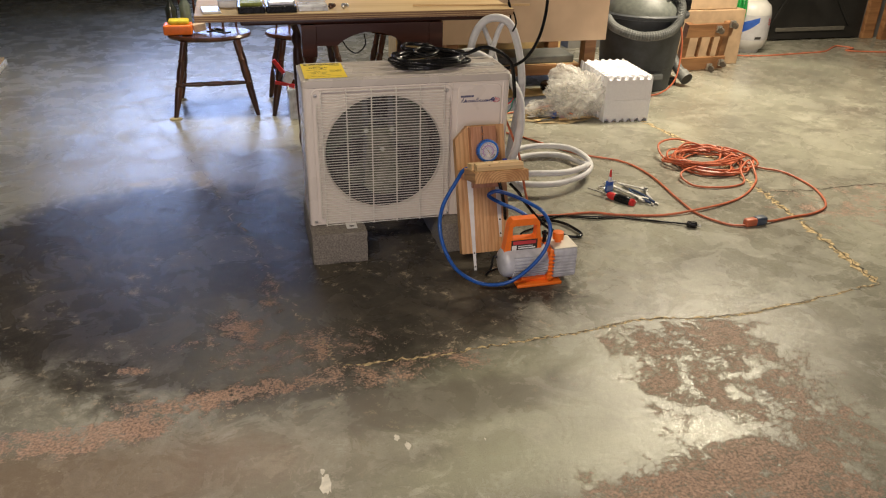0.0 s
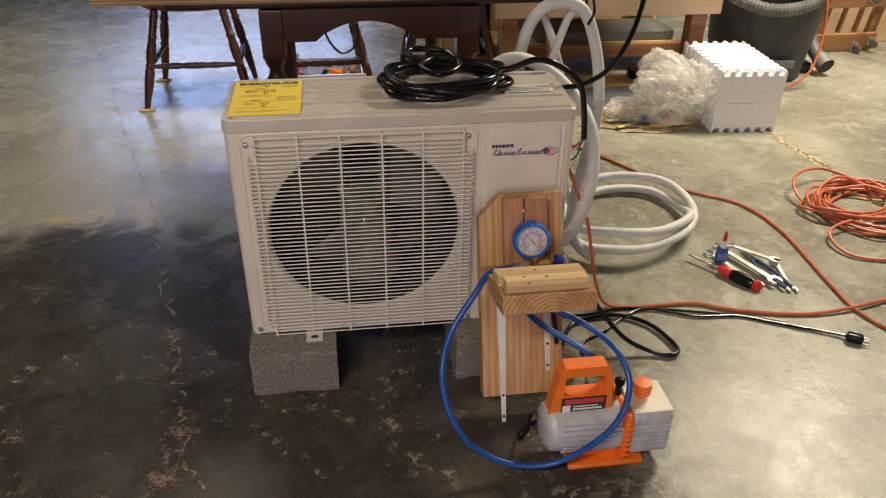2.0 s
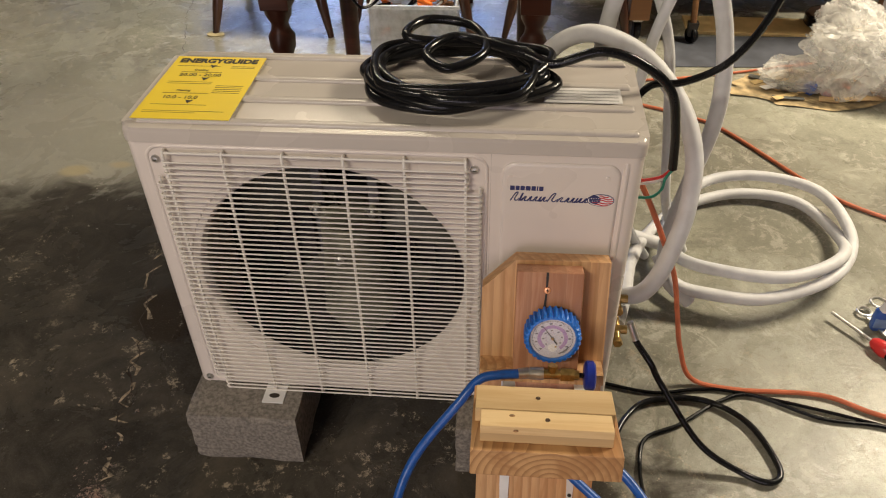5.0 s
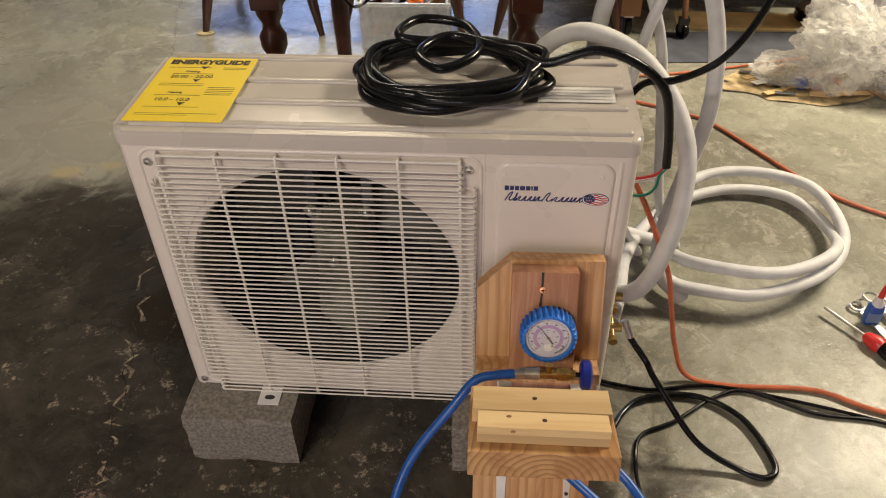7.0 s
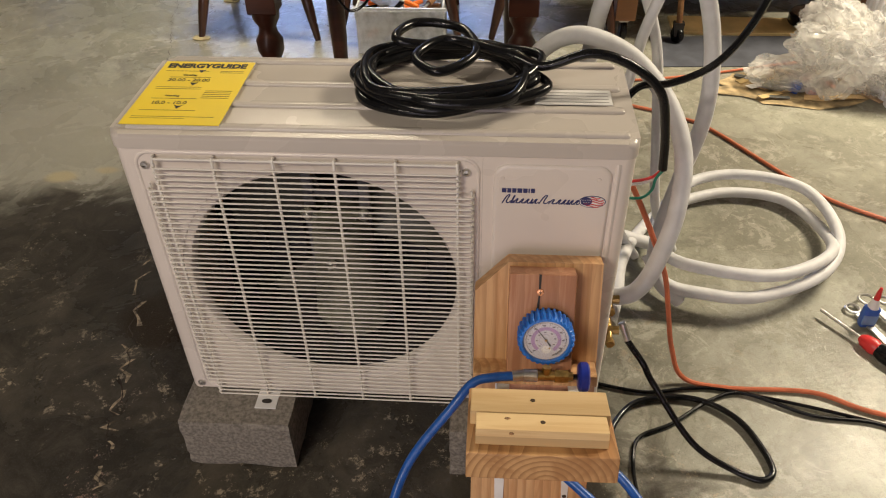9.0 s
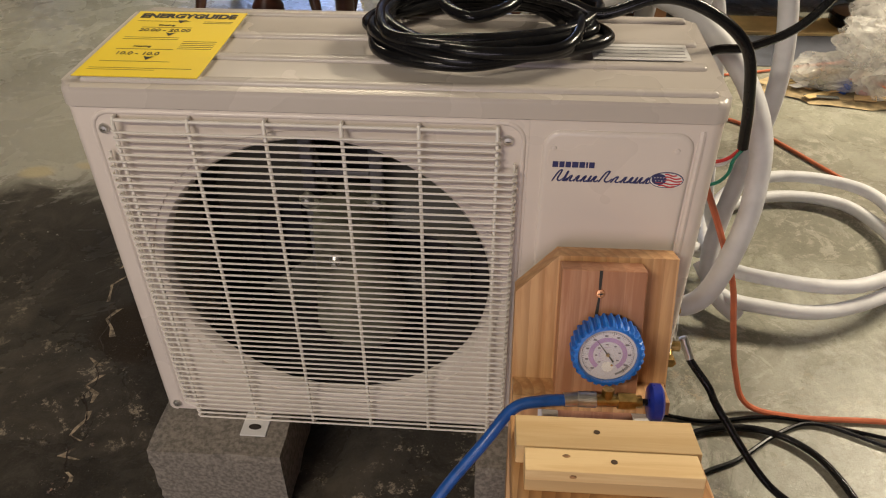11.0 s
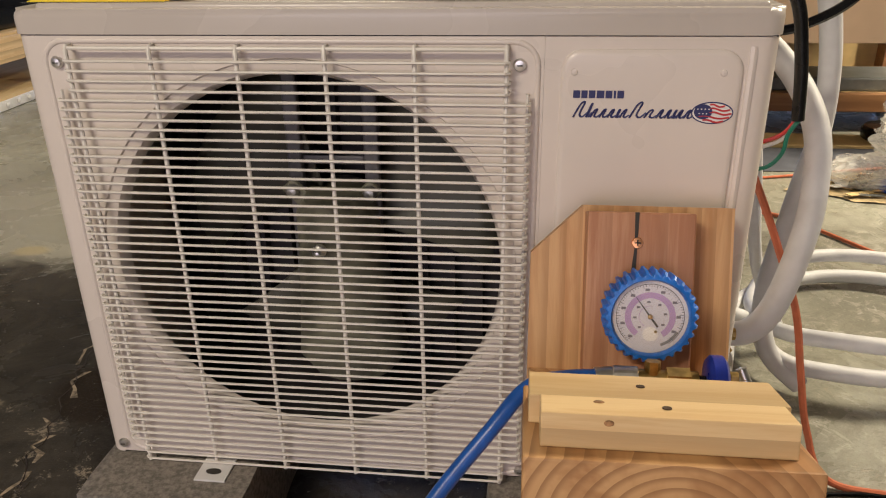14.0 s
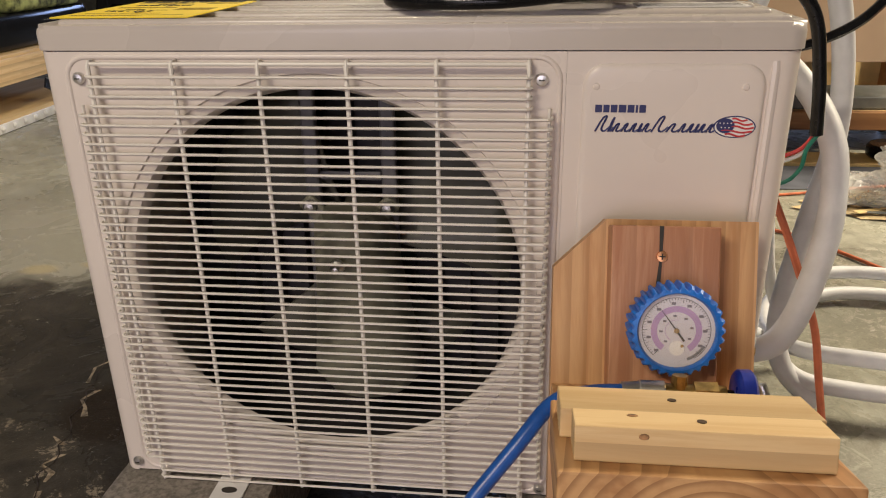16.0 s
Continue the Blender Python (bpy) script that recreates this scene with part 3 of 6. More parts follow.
RC = 0.0195
part("casing", slab([(0.0118, 0.0)] + [(0.0118, D)] + [(XL, D)] + corner(XL + RC, RC, RC, 180, 268), Z0, Z1), SHELL, unit, smooth=True)
part("casing", slab([(0.5597, 0.0)] + corner(W - RC, RC, RC, -90, 0) + [(W, 0.0225), (0.5597, 0.0225)], Z0, Z1), SHELL, unit, smooth=True)
part("side_panel", box(W - 0.010, W - 0.0002, 0.0225, D, Z0, Z1, 0.004, 2), SHELL, unit, smooth=True)
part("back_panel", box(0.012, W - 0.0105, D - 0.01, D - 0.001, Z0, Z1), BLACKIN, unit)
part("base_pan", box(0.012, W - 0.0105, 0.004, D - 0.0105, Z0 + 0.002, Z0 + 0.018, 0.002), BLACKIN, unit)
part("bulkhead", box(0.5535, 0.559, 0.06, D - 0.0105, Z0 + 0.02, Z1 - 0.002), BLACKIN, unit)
# raised service panel with rolled edges
def rounded(x0, x1, z0, z1, r, n=7):
    """An outline in x and z with round corners."""
    out = []
    for cx, cz, a0 in ((x1 - r, z1 - r, 0), (x0 + r, z1 - r, 90), (x0 + r, z0 + r, 180), (x1 - r, z0 + r, 270)):
        out += [(cx + r * math.cos(radians(a0 + 90 * k / n)), cz + r * math.sin(radians(a0 + 90 * k / n))) for k in range(n + 1)]
    return out


b = bmesh.new()
rings = [[b.verts.new((x, y, z)) for x, z in rounded(0.5764 + e, 0.7535 - e, 0.150 + e, 0.674 - e, 0.022 - e)] for e, y in ((0.0, 0.002), (0.0, -0.0012), (0.0012, -0.0028), (0.0034, -0.0041), (0.0062, -0.0045))]
for p, q in zip(rings, rings[1:]):
    for k in range(len(p)):
        b.faces.new((p[k], p[(k + 1) % len(p)], q[(k + 1) % len(p)], q[k]))
b.faces.new(rings[-1])
part("service_panel", b, SHELL, unit, smooth=True)
part("pressed_frame", tube([(x, 0.0018, z) for x, z in rounded(0.022, 0.5535, 0.1405, 0.6805, 0.024)], 0.0036, 10, closed=True), SHELL, unit, smooth=True)
part("corner_rib", tube([(0.7605, 0.003, 0.676), (0.7605, 0.0012, 0.668), (0.7605, 0.0012, 0.16)], 0.0046, 8), SHELL, unit, smooth=True)
for x in (0.5895, 0.734):
    part("dimple", lathe([(0.0035, 0), (0.003, 0.001), (0.0001, 0.0014)], 10, m=pose(x, -0.0045, 0.652, 90)), SHELL, unit, smooth=True)
# lid
lo_ = 0.002
lid = part("lid", slab(corner(XL - lo_ + RC, -lo_ + RC, RC, 180, 270) + corner(W + lo_ - RC, -lo_ + RC, RC, -90, 0) + corner(W + lo_ - RC, D + lo_ - RC, RC, 0, 90) + corner(XL - lo_ + RC, D + lo_ - RC, RC, 90, 180), Z1 + 0.0013, ZT - 0.0055, 0.009), LID_SHADED, unit, smooth=True)
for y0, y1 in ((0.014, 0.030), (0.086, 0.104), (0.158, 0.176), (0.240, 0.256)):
    part("lid_ridge", box(0.012, W - 0.012, y0, y1, ZT - 0.012, ZT - 0.0005, 0.0050, 3), LID_SHADED, lid, smooth=True)
part("gasket", box(0.004, W - 0.004, 0.006, D - 0.006, Z1 - 0.001, Z1 + 0.004), BLACKIN, unit)
# fan, motor and bracket behind the opening
fan = part("fan_hub", lathe([(0.001, 0), (0.03, 0.002), (0.045, 0.008), (0.05, 0.02), (0.05, 0.05), (0.001, 0.05)], 28, m=pose(CX, 0.16, CZ, -90)), FANGREY, unit, smooth=True)
for k in range(3):
    b = bmesh.new()
    rows = []
    for i in range(7):
        r = 0.045 + i / 6 * 0.172
        row = []
        for j in range(7):
            a = radians(120 * k - 100 + (j / 6 - 0.5) * (58 + 40 * i / 6) + 12 * i / 6)
            row.append(b.verts.new((CX + r * math.cos(a), 0.165 + 0.045 * (j / 6) + 0.01 * math.sin(j), CZ + r * math.sin(a))))
        rows.append(row)
    for i in range(6):
        for j in range(6):
            b.faces.new((rows[i][j], rows[i + 1][j], rows[i + 1][j + 1], rows[i][j + 1]))
    bl = part("fan_blade", b, FANGREY, unit, smooth=True)
    so = bl.modifiers.new("thick", "SOLIDIFY")
    so.thickness = 0.004
part("fan_nut", lathe([(0.009, 0), (0.009, 0.006), (0.0045, 0.010), (0.004, 0.016), (0.0005, 0.017)], 12, m=pose(CX, 0.060, CZ, 90)), STEEL, unit, "steel fan nut", smooth=True)
b = bmesh.new()
prev = None
for k in range(13):
    u = k / 12
    hw, cx = 0.050 + 0.032 * u ** 1.3, CX + 0.004 + 0.012 * u
    if k in (0, 12):
        hw *= 0.72
    z = 0.470 - 0.260 * u
    row = [b.verts.new((cx + hw * math.cos(a), 0.150 - (0.082 - 0.018 * u) * math.sin(a) ** 0.7 if math.sin(a) > 0.001 else 0.150, z)) for a in (math.pi * q / 14 for q in range(15))]
    if prev:
        for q in range(14):
            b.faces.new((prev[q], prev[q + 1], row[q + 1], row[q]))
    else:
        b.faces.new(row)
    prev = row
b.faces.new(prev[::-1])
part("motor", b, MOTOR, unit, "dull olive-grey motor casing", smooth=True)
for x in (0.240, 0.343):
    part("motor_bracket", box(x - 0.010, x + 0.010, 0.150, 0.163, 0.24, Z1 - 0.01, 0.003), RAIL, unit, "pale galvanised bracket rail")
    ear = math.atan2(0.470 - CZ, x - CX)
    part("motor_ear", turn(box(0.03, math.hypot(x - CX, 0.470 - CZ) + 0.012, 0.132, 0.141, -0.012, 0.012, 0.004), pose(CX, 0, CZ) @ Matrix.Rotation(-ear, 4, "Y")), MOTOR, unit)
    part("bracket_screw", lathe([(0.0095, 0), (0.0095, 0.004), (0.006, 0.008), (0.0005, 0.009)], 14, m=pose(x, 0.132, 0.470, 90)), STEEL, unit, smooth=True)
part("bracket_plate", box(0.2505, 0.3325, 0.152, 0.158, 0.500, 0.512, 0.002), RAIL, unit)
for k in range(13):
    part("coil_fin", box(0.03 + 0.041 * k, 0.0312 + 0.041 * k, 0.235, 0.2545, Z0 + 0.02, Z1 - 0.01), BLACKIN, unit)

# grille of coated wire
grille = part("grille", tube([(0.055, -0.010, 0.6745), (0.523, -0.010, 0.6745)], 0.0022, 8), WIRE, unit, "cream plastic-coated wire fan grille", smooth=True)
NW = 51
wires = {}
for i in range(NW):
    z = 0.662 - i * (0.662 - 0.140) / (NW - 1)
    short = i < 4 or i > NW - 4
    key = short
    if key not in wires:
        xa, xb = (0.052, 0.525) if short else (0.036, 0.5465)
        pts = [(xa, -0.006, 0), (xa, -0.014, 0), (xa + 0.004, -0.0175, 0), (xb - 0.004, -0.0175, 0), (xb, -0.014, 0), (xb, -0.004, 0)]
        ob = part("wire", tube(pts, 0.0016, 6), WIRE, grille, smooth=True)
        wires[key] = ob.data
    else:
        ob = new("wire", wires[key])
        ob.parent = grille
    ob.location = (0, 0, z)
upright = None
for x in (0.055, 0.148, 0.242, 0.336, 0.429, 0.522):
    if upright is None:
        ob = part("upright_wire", tube([(0, -0.002, 0.6765), (0, -0.009, 0.6765), (0, -0.0125, 0.672), (0, -0.0125, 0.134), (0, -0.002, 0.131)], 0.0025, 8), WIRE, grille, smooth=True)
        upright = ob.data
    else:
        ob = new("upright_wire", upright)
        ob.parent = grille
    ob.location = (x, 0, 0)
for x in (0.0385, 0.544):
    part("edge_wire", tube([(x, -0.008, 0.63), (x, -0.008, 0.17)], 0.0019, 6), WIRE, grille, smooth=True)
for x, z in ((0.036, 0.658), (0.535, 0.658), (0.014, 0.150), (0.547, 0.146)):
    part("screw", lathe([(0.0068, 0), (0.0068, 0.002), (0.005, 0.0045), (0.0005, 0.0052)], 16, m=pose(x, -0.0006, z, 90)), STEEL, unit, "bright pan-head screw", smooth=True)
    part("screw_slot", box(x - 0.0028, x + 0.0028, -0.0062, -0.0052, z - 0.0006, z + 0.0006), INK, unit)
# maker's mark as plain shapes
bx = 0.5895
for w in (0.0068, 0.0060, 0.0064, 0.0074, 0.0066, 0.0022, 0.0064):
    part("badge_bar", box(bx, bx + w, -0.0052, -0.0044, 0.6262, 0.6338), NAVY, unit)
    bx += w + 0.0014
bx = 0.5905
for k, w in enumerate((0.0118, 0.003, 0.0078, 0.007, 0.007, 0.003, 0.007, 0.0, 0.0135, 0.0108, 0.007, 0.006, 0.003, 0.006, 0.007)):
    if w:
        h = 0.0150 if k in (0, 8) else (0.0135 if k == 1 else 0.0078)
        shear = Matrix(((1, 0, 0.32, bx), (0, 1, 0, -0.0047), (0, 0, 1, 0.6065), (0, 0, 0, 1)))
        pts = [(0, 0, 0), (w * 0.25, 0, h * 0.9), (w * 0.55, 0, h), (w * 0.45, 0, h * 0.25), (w * 0.75, 0, 0.0004), (w + 0.0012, 0, h * 0.35)]
        part("badge_stroke", turn(tube(spline(pts, 5), 0.00105, 5), shear), NAVY, unit)
    bx += w + 0.0012
part("badge_rim", turn(lathe([(0.0205, 0), (0.0205, 0.0006)], 32), pose(0.7275, -0.0044, 0.6125, 90) @ Matrix.Diagonal((1, 0.545, 1, 1))), NAVY, unit)
part("badge_oval", turn(lathe([(0.0192, 0), (0.0192, 0.0010)], 32), pose(0.7275, -0.0044, 0.6125, 90) @ Matrix.Diagonal((1, 0.52, 1, 1))), WHITEINK, unit, "small oval badge in red, white and blue")
for k in range(5):
    dz = 0.0078 - 0.0039 * k
    half = 0.0185 * math.sqrt(max(0.0, 1 - (dz / 0.0099) ** 2))
    xa = -0.003 if k < 3 else -0.75 * half
    pts = [(xa + (half - xa) * q / 8, 0, dz + 0.0011 * math.sin(q * 0.8 + 0.4) - 0.0004 * q * 0.3) for q in range(9)]
    part("badge_stripe", turn(tube(pts, 0.0010, 6), pose(0.7275, -0.0053, 0.6125)), REDINK, unit)
part("badge_field", turn(lathe([(0.0088, 0), (0.0088, 0.0016)], 20), pose(0.7185, -0.0045, 0.6138, 90) @ Matrix.Diagonal((1, 0.85, 1, 1))), NAVY, unit)
for k in range(7):
    part("badge_star", turn(lathe([(0.0007, 0), (0.0007, 0.0004)], 6), pose(0.7130 + 0.0036 * (k % 4) + 0.0018 * (k // 4), -0.0061, 0.6165 - 0.0045 * (k // 4), 90)), WHITEINK, unit)
# paper on the lid
LABELINK = plain("brown_fine_print", (0.30, 0.21, 0.03), 0.6, var=0.2, scale=900, bumps=0)
lab = part("energy_label", box(0.004, 0.160, 0.017, 0.232, ZT + 0.0002, ZT + 0.0012), YELLOW, unit, "yellow energy label on the lid")
LM = pose(0, 0, ZT + 0.0016)
text("label_text", "ENERGYGUIDE", 0.0235, LM @ pose(0.013, 0.208, 0) @ Matrix.Diagonal((0.87, 0.9, 1, 1)), INK, lab, bold=0.0011)
text("label_text", "20.00 - 20.00", 0.0135, LM @ pose(0.03, 0.158, 0), INK, lab)
text("label_text", "10.0 - 10.0", 0.0135, LM @ pose(0.03, 0.080, 0), INK, lab)
text("label_text", "Cooling", 0.0075, LM @ pose(0.05, 0.178, 0), INK, lab)
text("label_text", "Heating", 0.0075, LM @ pose(0.045, 0.105, 0), INK, lab)
for k, (x0, x1, y, h) in enumerate(((0.03, 0.1, 0.172, 0.0014), (0.02, 0.095, 0.137, 0.0012), (0.02, 0.095, 0.131, 0.0012), (0.025, 0.1, 0.098, 0.0014), (0.02, 0.11, 0.06, 0.0012), (0.015, 0.145, 0.04, 0.0012), (0.105, 0.15, 0.125, 0.0015), (0.105, 0.15, 0.119, 0.0015), (0.105, 0.15, 0.113, 0.0015), (0.105, 0.15, 0.107, 0.0015), (0.105, 0.15, 0.101, 0.0015), (0.11, 0.15, 0.195, 0.0015), (0.11, 0.15, 0.19, 0.0015), (0.015, 0.1, 0.035, 0.001), (0.015, 0.09, 0.195, 0.0012))):
    part("print_bar", box(x0, x1, y, y + h, ZT + 0.0012, ZT + 0.0015), LABELINK, lab)
for y in (0.192, 0.146, 0.068):
    b = bmesh.new()
    b.faces.new([b.verts.new((0.078 + dx, y + dy, ZT + 0.0019)) for dx, dy in ((-0.007, 0.008), (0, -0.004), (0.007, 0.008), (0.002, 0.006), (-0.002, 0.006))])
    part("print_arrow", b, INK, lab)
part("clear_wrap", box(-0.0005, 0.1625, 0.010, 0.238, ZT - 0.0003, ZT), clear("thin_clear_sleeve", rough=0.06, weight=0.93, even=True), lab, "clear plastic sleeve")
stk = part("data_sticker", box(0.637, 0.757, 0.104, 0.152, ZT - 0.0004, ZT + 0.0006), WHITEINK, unit, "small white data sticker")
for k in range(4):
    part("print_bar", box(0.642, 0.752, 0.111 + 0.010 * k, 0.1125 + 0.010 * k, ZT + 0.0006, ZT + 0.001), plain("grey_print", (0.35, 0.33, 0.31), 0.6, bumps=0), stk)
# feet
for x in (0.149, 0.63):
    ft = part("foot", box(x - 0.021, x + 0.021, -0.045, 0.30, 0.1305, 0.1335, 0.001), WHITEP, unit, "white steel foot bracket")
    part("foot_slot", turn(lathe([(0.008, 0), (0.008, 0.0008)], 16), pose(x, -0.028, 0.1334) @ Matrix.Diagonal((1.3, 0.7, 1, 1))), INK, ft)

for k, (x0, lab_) in enumerate(((-0.01, "rough grey cement block under the heat pump"), (0.51, "rough grey cement block under the heat pump"))):
    b = box(0, 0.217, 0, 0.40, 0, 0.13)
    bmesh.ops.subdivide_edges(b, edges=b.edges[:], cuts=9, use_grid_fill=True)
    rng = random.Random(20 + k)
    for v in b.verts:
        e = sum((abs(v.co.x) < 1e-4 or abs(v.co.x - 0.217) < 1e-4, abs(v.co.y) < 1e-4 or abs(v.co.y - 0.4) < 1e-4, abs(v.co.z) < 1e-4 or abs(v.co.z - 0.13) < 1e-4))
        c = Vector((0.1085, 0.2, 0.065))
        v.co += (c - v.co).normalized() * (rng.uniform(0.001, 0.006) if e > 1 else rng.uniform(0, 0.0015))
        v.co.z = max(v.co.z, 0.0)
    ob = part("cement_block", b, BLOCK)
    ob.matrix_world = pose(x0, -0.091, 0)
    tagged(ob, lab_, "cement block", "blocks under the heat pump")
# service valves on the side
for z, y in ((0.280, 0.140), (0.238, 0.098)):
    vb = part("valve", rod((W - 0.0, y, z), (W + 0.030, y, z), 0.0085, 12), BRASS, unit, "brass service valve", smooth=True)
    part("valve_stem", rod((W + 0.020, y - 0.02, z - 0.006), (W + 0.020, y + 0.026, z + 0.006), 0.0065, 12), BRASS, vb, smooth=True)
    part("valve_nut", lathe([(0.0092, 0), (0.0092, 0.012)], 6, m=pose(W + 0.020, y - 0.022, z - 0.006, 90)), BRASS, vb)
    part("valve_cap", lathe([(0.0085, 0), (0.0085, 0.010)], 8, m=pose(W + 0.029, y, z, 0, 90, 0)), BRASS, vb)

# ---------------------------------------------------------------- cables and insulated pipes


def cable(name, pts, r, material, label, cat, n=10, sides=8, closed=False):
    return tagged(part(name, tube(spline(pts, n, closed), r, sides, closed=closed), material, smooth=True), label, cat)


def loops(cx, cy, rx, ry, z, turns, seed, jit, rise=0.0, n=9):
    rng = random.Random(seed)
    out = []
    for k in range(int(turns * n)):
        a = 2 * math.pi * k / n + 0.4
        f = 1 + rng.uniform(-jit, jit)
        out.append((cx + rx * f * math.cos(a) + rng.uniform(-jit, jit) * rx * 0.35, cy + ry * f * math.sin(a), z + rise * k / (turns * n) + rng.uniform(0, 0.006)))
    return out


coil_pts = loops(0.503, 0.150, 0.138, 0.102, ZT + 0.009, 9.3, 31, 0.15, 0.022)
coil_pts += [(0.42, 0.20, 0.772), (0.44, 0.27, 0.775), (0.52, 0.26, 0.770), (0.545, 0.17, 0.765), (0.49, 0.11, 0.762), (0.45, 0.16, 0.765), (0.50, 0.22, 0.768), (0.60, 0.17, 0.765), (0.653, 0.15, 0.755), (0.727, 0.15, 0.777), (0.792, 0.15, 0.758), (0.845, 0.15, 0.712), (0.864, 0.15, 0.64), (0.872, 0.15, 0.566)]
power = thing("power_cable", "coiled black power cable lying on the heat pump lid", "cable")
part("sheath", tube(spline(coil_pts, 10), 0.0078, 10), BLACKRUB, power, smooth=True)
for nm, mt, pp in (("red_wire", REDP, [(0.871, 0.15, 0.568), (0.855, 0.155, 0.545), (0.82, 0.165, 0.53), (0.795, 0.175, 0.525)]), ("white_wire", WHITEP, [(0.872, 0.152, 0.568), (0.858, 0.155, 0.54), (0.82, 0.165, 0.523), (0.795, 0.175, 0.518)]), ("green_wire", GREENW, [(0.874, 0.148, 0.568), (0.862, 0.145, 0.55), (0.858, 0.145, 0.525), (0.84, 0.15, 0.505), (0.795, 0.165, 0.497)])):
    part(nm, tube(spline(pp, 8), 0.0026, 8), mt, power, smooth=True)
cable("black_cable", [(0.795, 0.27, 0.60), (0.84, 0.30, 0.645), (0.90, 0.30, 0.655), (0.965, 0.30, 0.69), (1.01, 0.30, 0.755), (1.036, 0.30, 0.84), (1.045, 0.30, 0.95), (1.05, 0.32, 1.2), (1.06, 0.40, 1.9), (1.06, 0.45, 2.75)], 0.0068, BLACKRUB, "black cable hanging down to the heat pump", "cable")

pipe = thing("insulated_line_set", "white foam-insulated refrigerant pipes looped from unit to floor", "pipe")
part("pipe_run", tube(spline([(0.795, 0.15, 0.272), (0.85, 0.15, 0.272), (0.885, 0.16, 0.305), (0.911, 0.175, 0.385), (0.928, 0.205, 0.455), (0.932, 0.255, 0.535), (0.905, 0.33, 0.602), (0.836, 0.39, 0.665), (0.735, 0.39, 0.706), (0.66, 0.40, 0.662), (0.63, 0.42, 0.55), (0.66, 0.48, 0.36), (0.80, 0.55, 0.16), (1.0, 0.60, 0.05)], 12), 0.0172, 14), FOAMW, pipe, smooth=True)
part("pipe_run", tube(spline([(0.76, 0.5, 0.45), (0.772, 0.5, 0.61), (0.79, 0.5, 0.74), (0.835, 0.5, 0.81), (0.90, 0.5, 0.825), (0.958, 0.5, 0.795), (1.0, 0.5, 0.70), (1.026, 0.5, 0.58), (1.03, 0.5, 0.46), (1.005, 0.49, 0.33), (0.97, 0.45, 0.18), (0.98, 0.42, 0.09), (1.04, 0.405, 0.03)], 12), 0.0172, 14), FOAMW, pipe, smooth=True)
part("pipe_coil", tube(spline([(0.96, 0.47, 0.12), (1.0, 0.42, 0.075), (1.08, 0.40, 0.062), (1.22, 0.395, 0.06), (1.40, 0.49, 0.06), (1.487, 0.65, 0.062), (1.465, 0.85, 0.062), (1.313, 0.925, 0.06), (1.15, 0.88, 0.058), (1.03, 0.70, 0.055), (1.02, 0.52, 0.08), (1.12, 0.44, 0.10), (1.27, 0.43, 0.10), (1.42, 0.53, 0.085), (1.475, 0.70, 0.03), (1.41, 0.85, 0.026), (1.25, 0.88, 0.026), (1.08, 0.80, 0.026), (0.96, 0.62, 0.06), (0.89, 0.42, 0.14), (0.86, 0.30, 0.20), (0.84, 0.20, 0.225), (0.815, 0.11, 0.228)], 12), 0.0152, 14), FOAMW, pipe, smooth=True)
part("thin_pipe_run", tube(spline([(0.93, 0.52, 0.80), (0.91, 0.52, 0.76), (0.88, 0.51, 0.67), (0.866, 0.5, 0.60), (0.85, 0.5, 0.45), (0.88, 0.5, 0.2), (0.95, 0.55, 0.05)], 12), 0.0115, 12), FOAMW, pipe, smooth=True)
part("thin_pipe_run", tube(spline([(0.84, 0.56, 0.80), (0.88, 0.56, 0.72), (0.92, 0.55, 0.60), (0.95, 0.55, 0.40), (0.98, 0.55, 0.2), (1.05, 0.58, 0.05)], 12), 0.0115, 12), FOAMW, pipe, smooth=True)
part("tie_cord", tube(spline([(0.96, 0.47, 0.77), (0.985, 0.5, 0.80), (0.99, 0.56, 0.84), (0.98, 0.6, 0.87), (1.0, 0.62, 0.95)], 8), 0.004, 6), BLACKRUB, pipe, "black tie cord", smooth=True)

# floor cables
ex = thing("extension_cord", "orange extension cord coiled in a loose heap on the concrete", "extension cord")
hr_ = random.Random(41)
heap = []
for k in range(13):
    cx_, cy_ = 2.20 + hr_.uniform(-0.07, 0.07), 0.67 + hr_.uniform(-0.06, 0.06)
    rx_, ry_ = hr_.uniform(0.13, 0.24), hr_.uniform(0.10, 0.19)
    tw = hr_.uniform(-0.5, 0.5)
    for j in range(8):
        a = 2 * math.pi * j / 8 + 0.4
        u, v_ = rx_ * math.cos(a) * hr_.uniform(0.85, 1.15), ry_ * math.sin(a) * hr_.uniform(0.85, 1.15)
        heap.append((cx_ + u * math.cos(tw) - v_ * math.sin(tw), cy_ + u * math.sin(tw) + v_ * math.cos(tw), 0.008 + 0.0045 * k * hr_.uniform(0.2, 1.0)))
part("cord", tube(spline([(0.62, 1.62, 0.007), (0.85, 1.52, 0.007), (1.085, 1.427, 0.007), (1.218, 1.356, 0.007), (1.312, 1.268, 0.007), (1.533, 0.913, 0.007), (1.725, 0.746, 0.007), (1.78, 0.53, 0.007), (1.76, 0.204, 0.007), (1.761, 0.04, 0.007), (1.825, -0.084, 0.007), (1.885, -0.122, 0.008), (1.93, -0.118, 0.014)], 10), 0.0055, 8), CORD, ex, smooth=True)
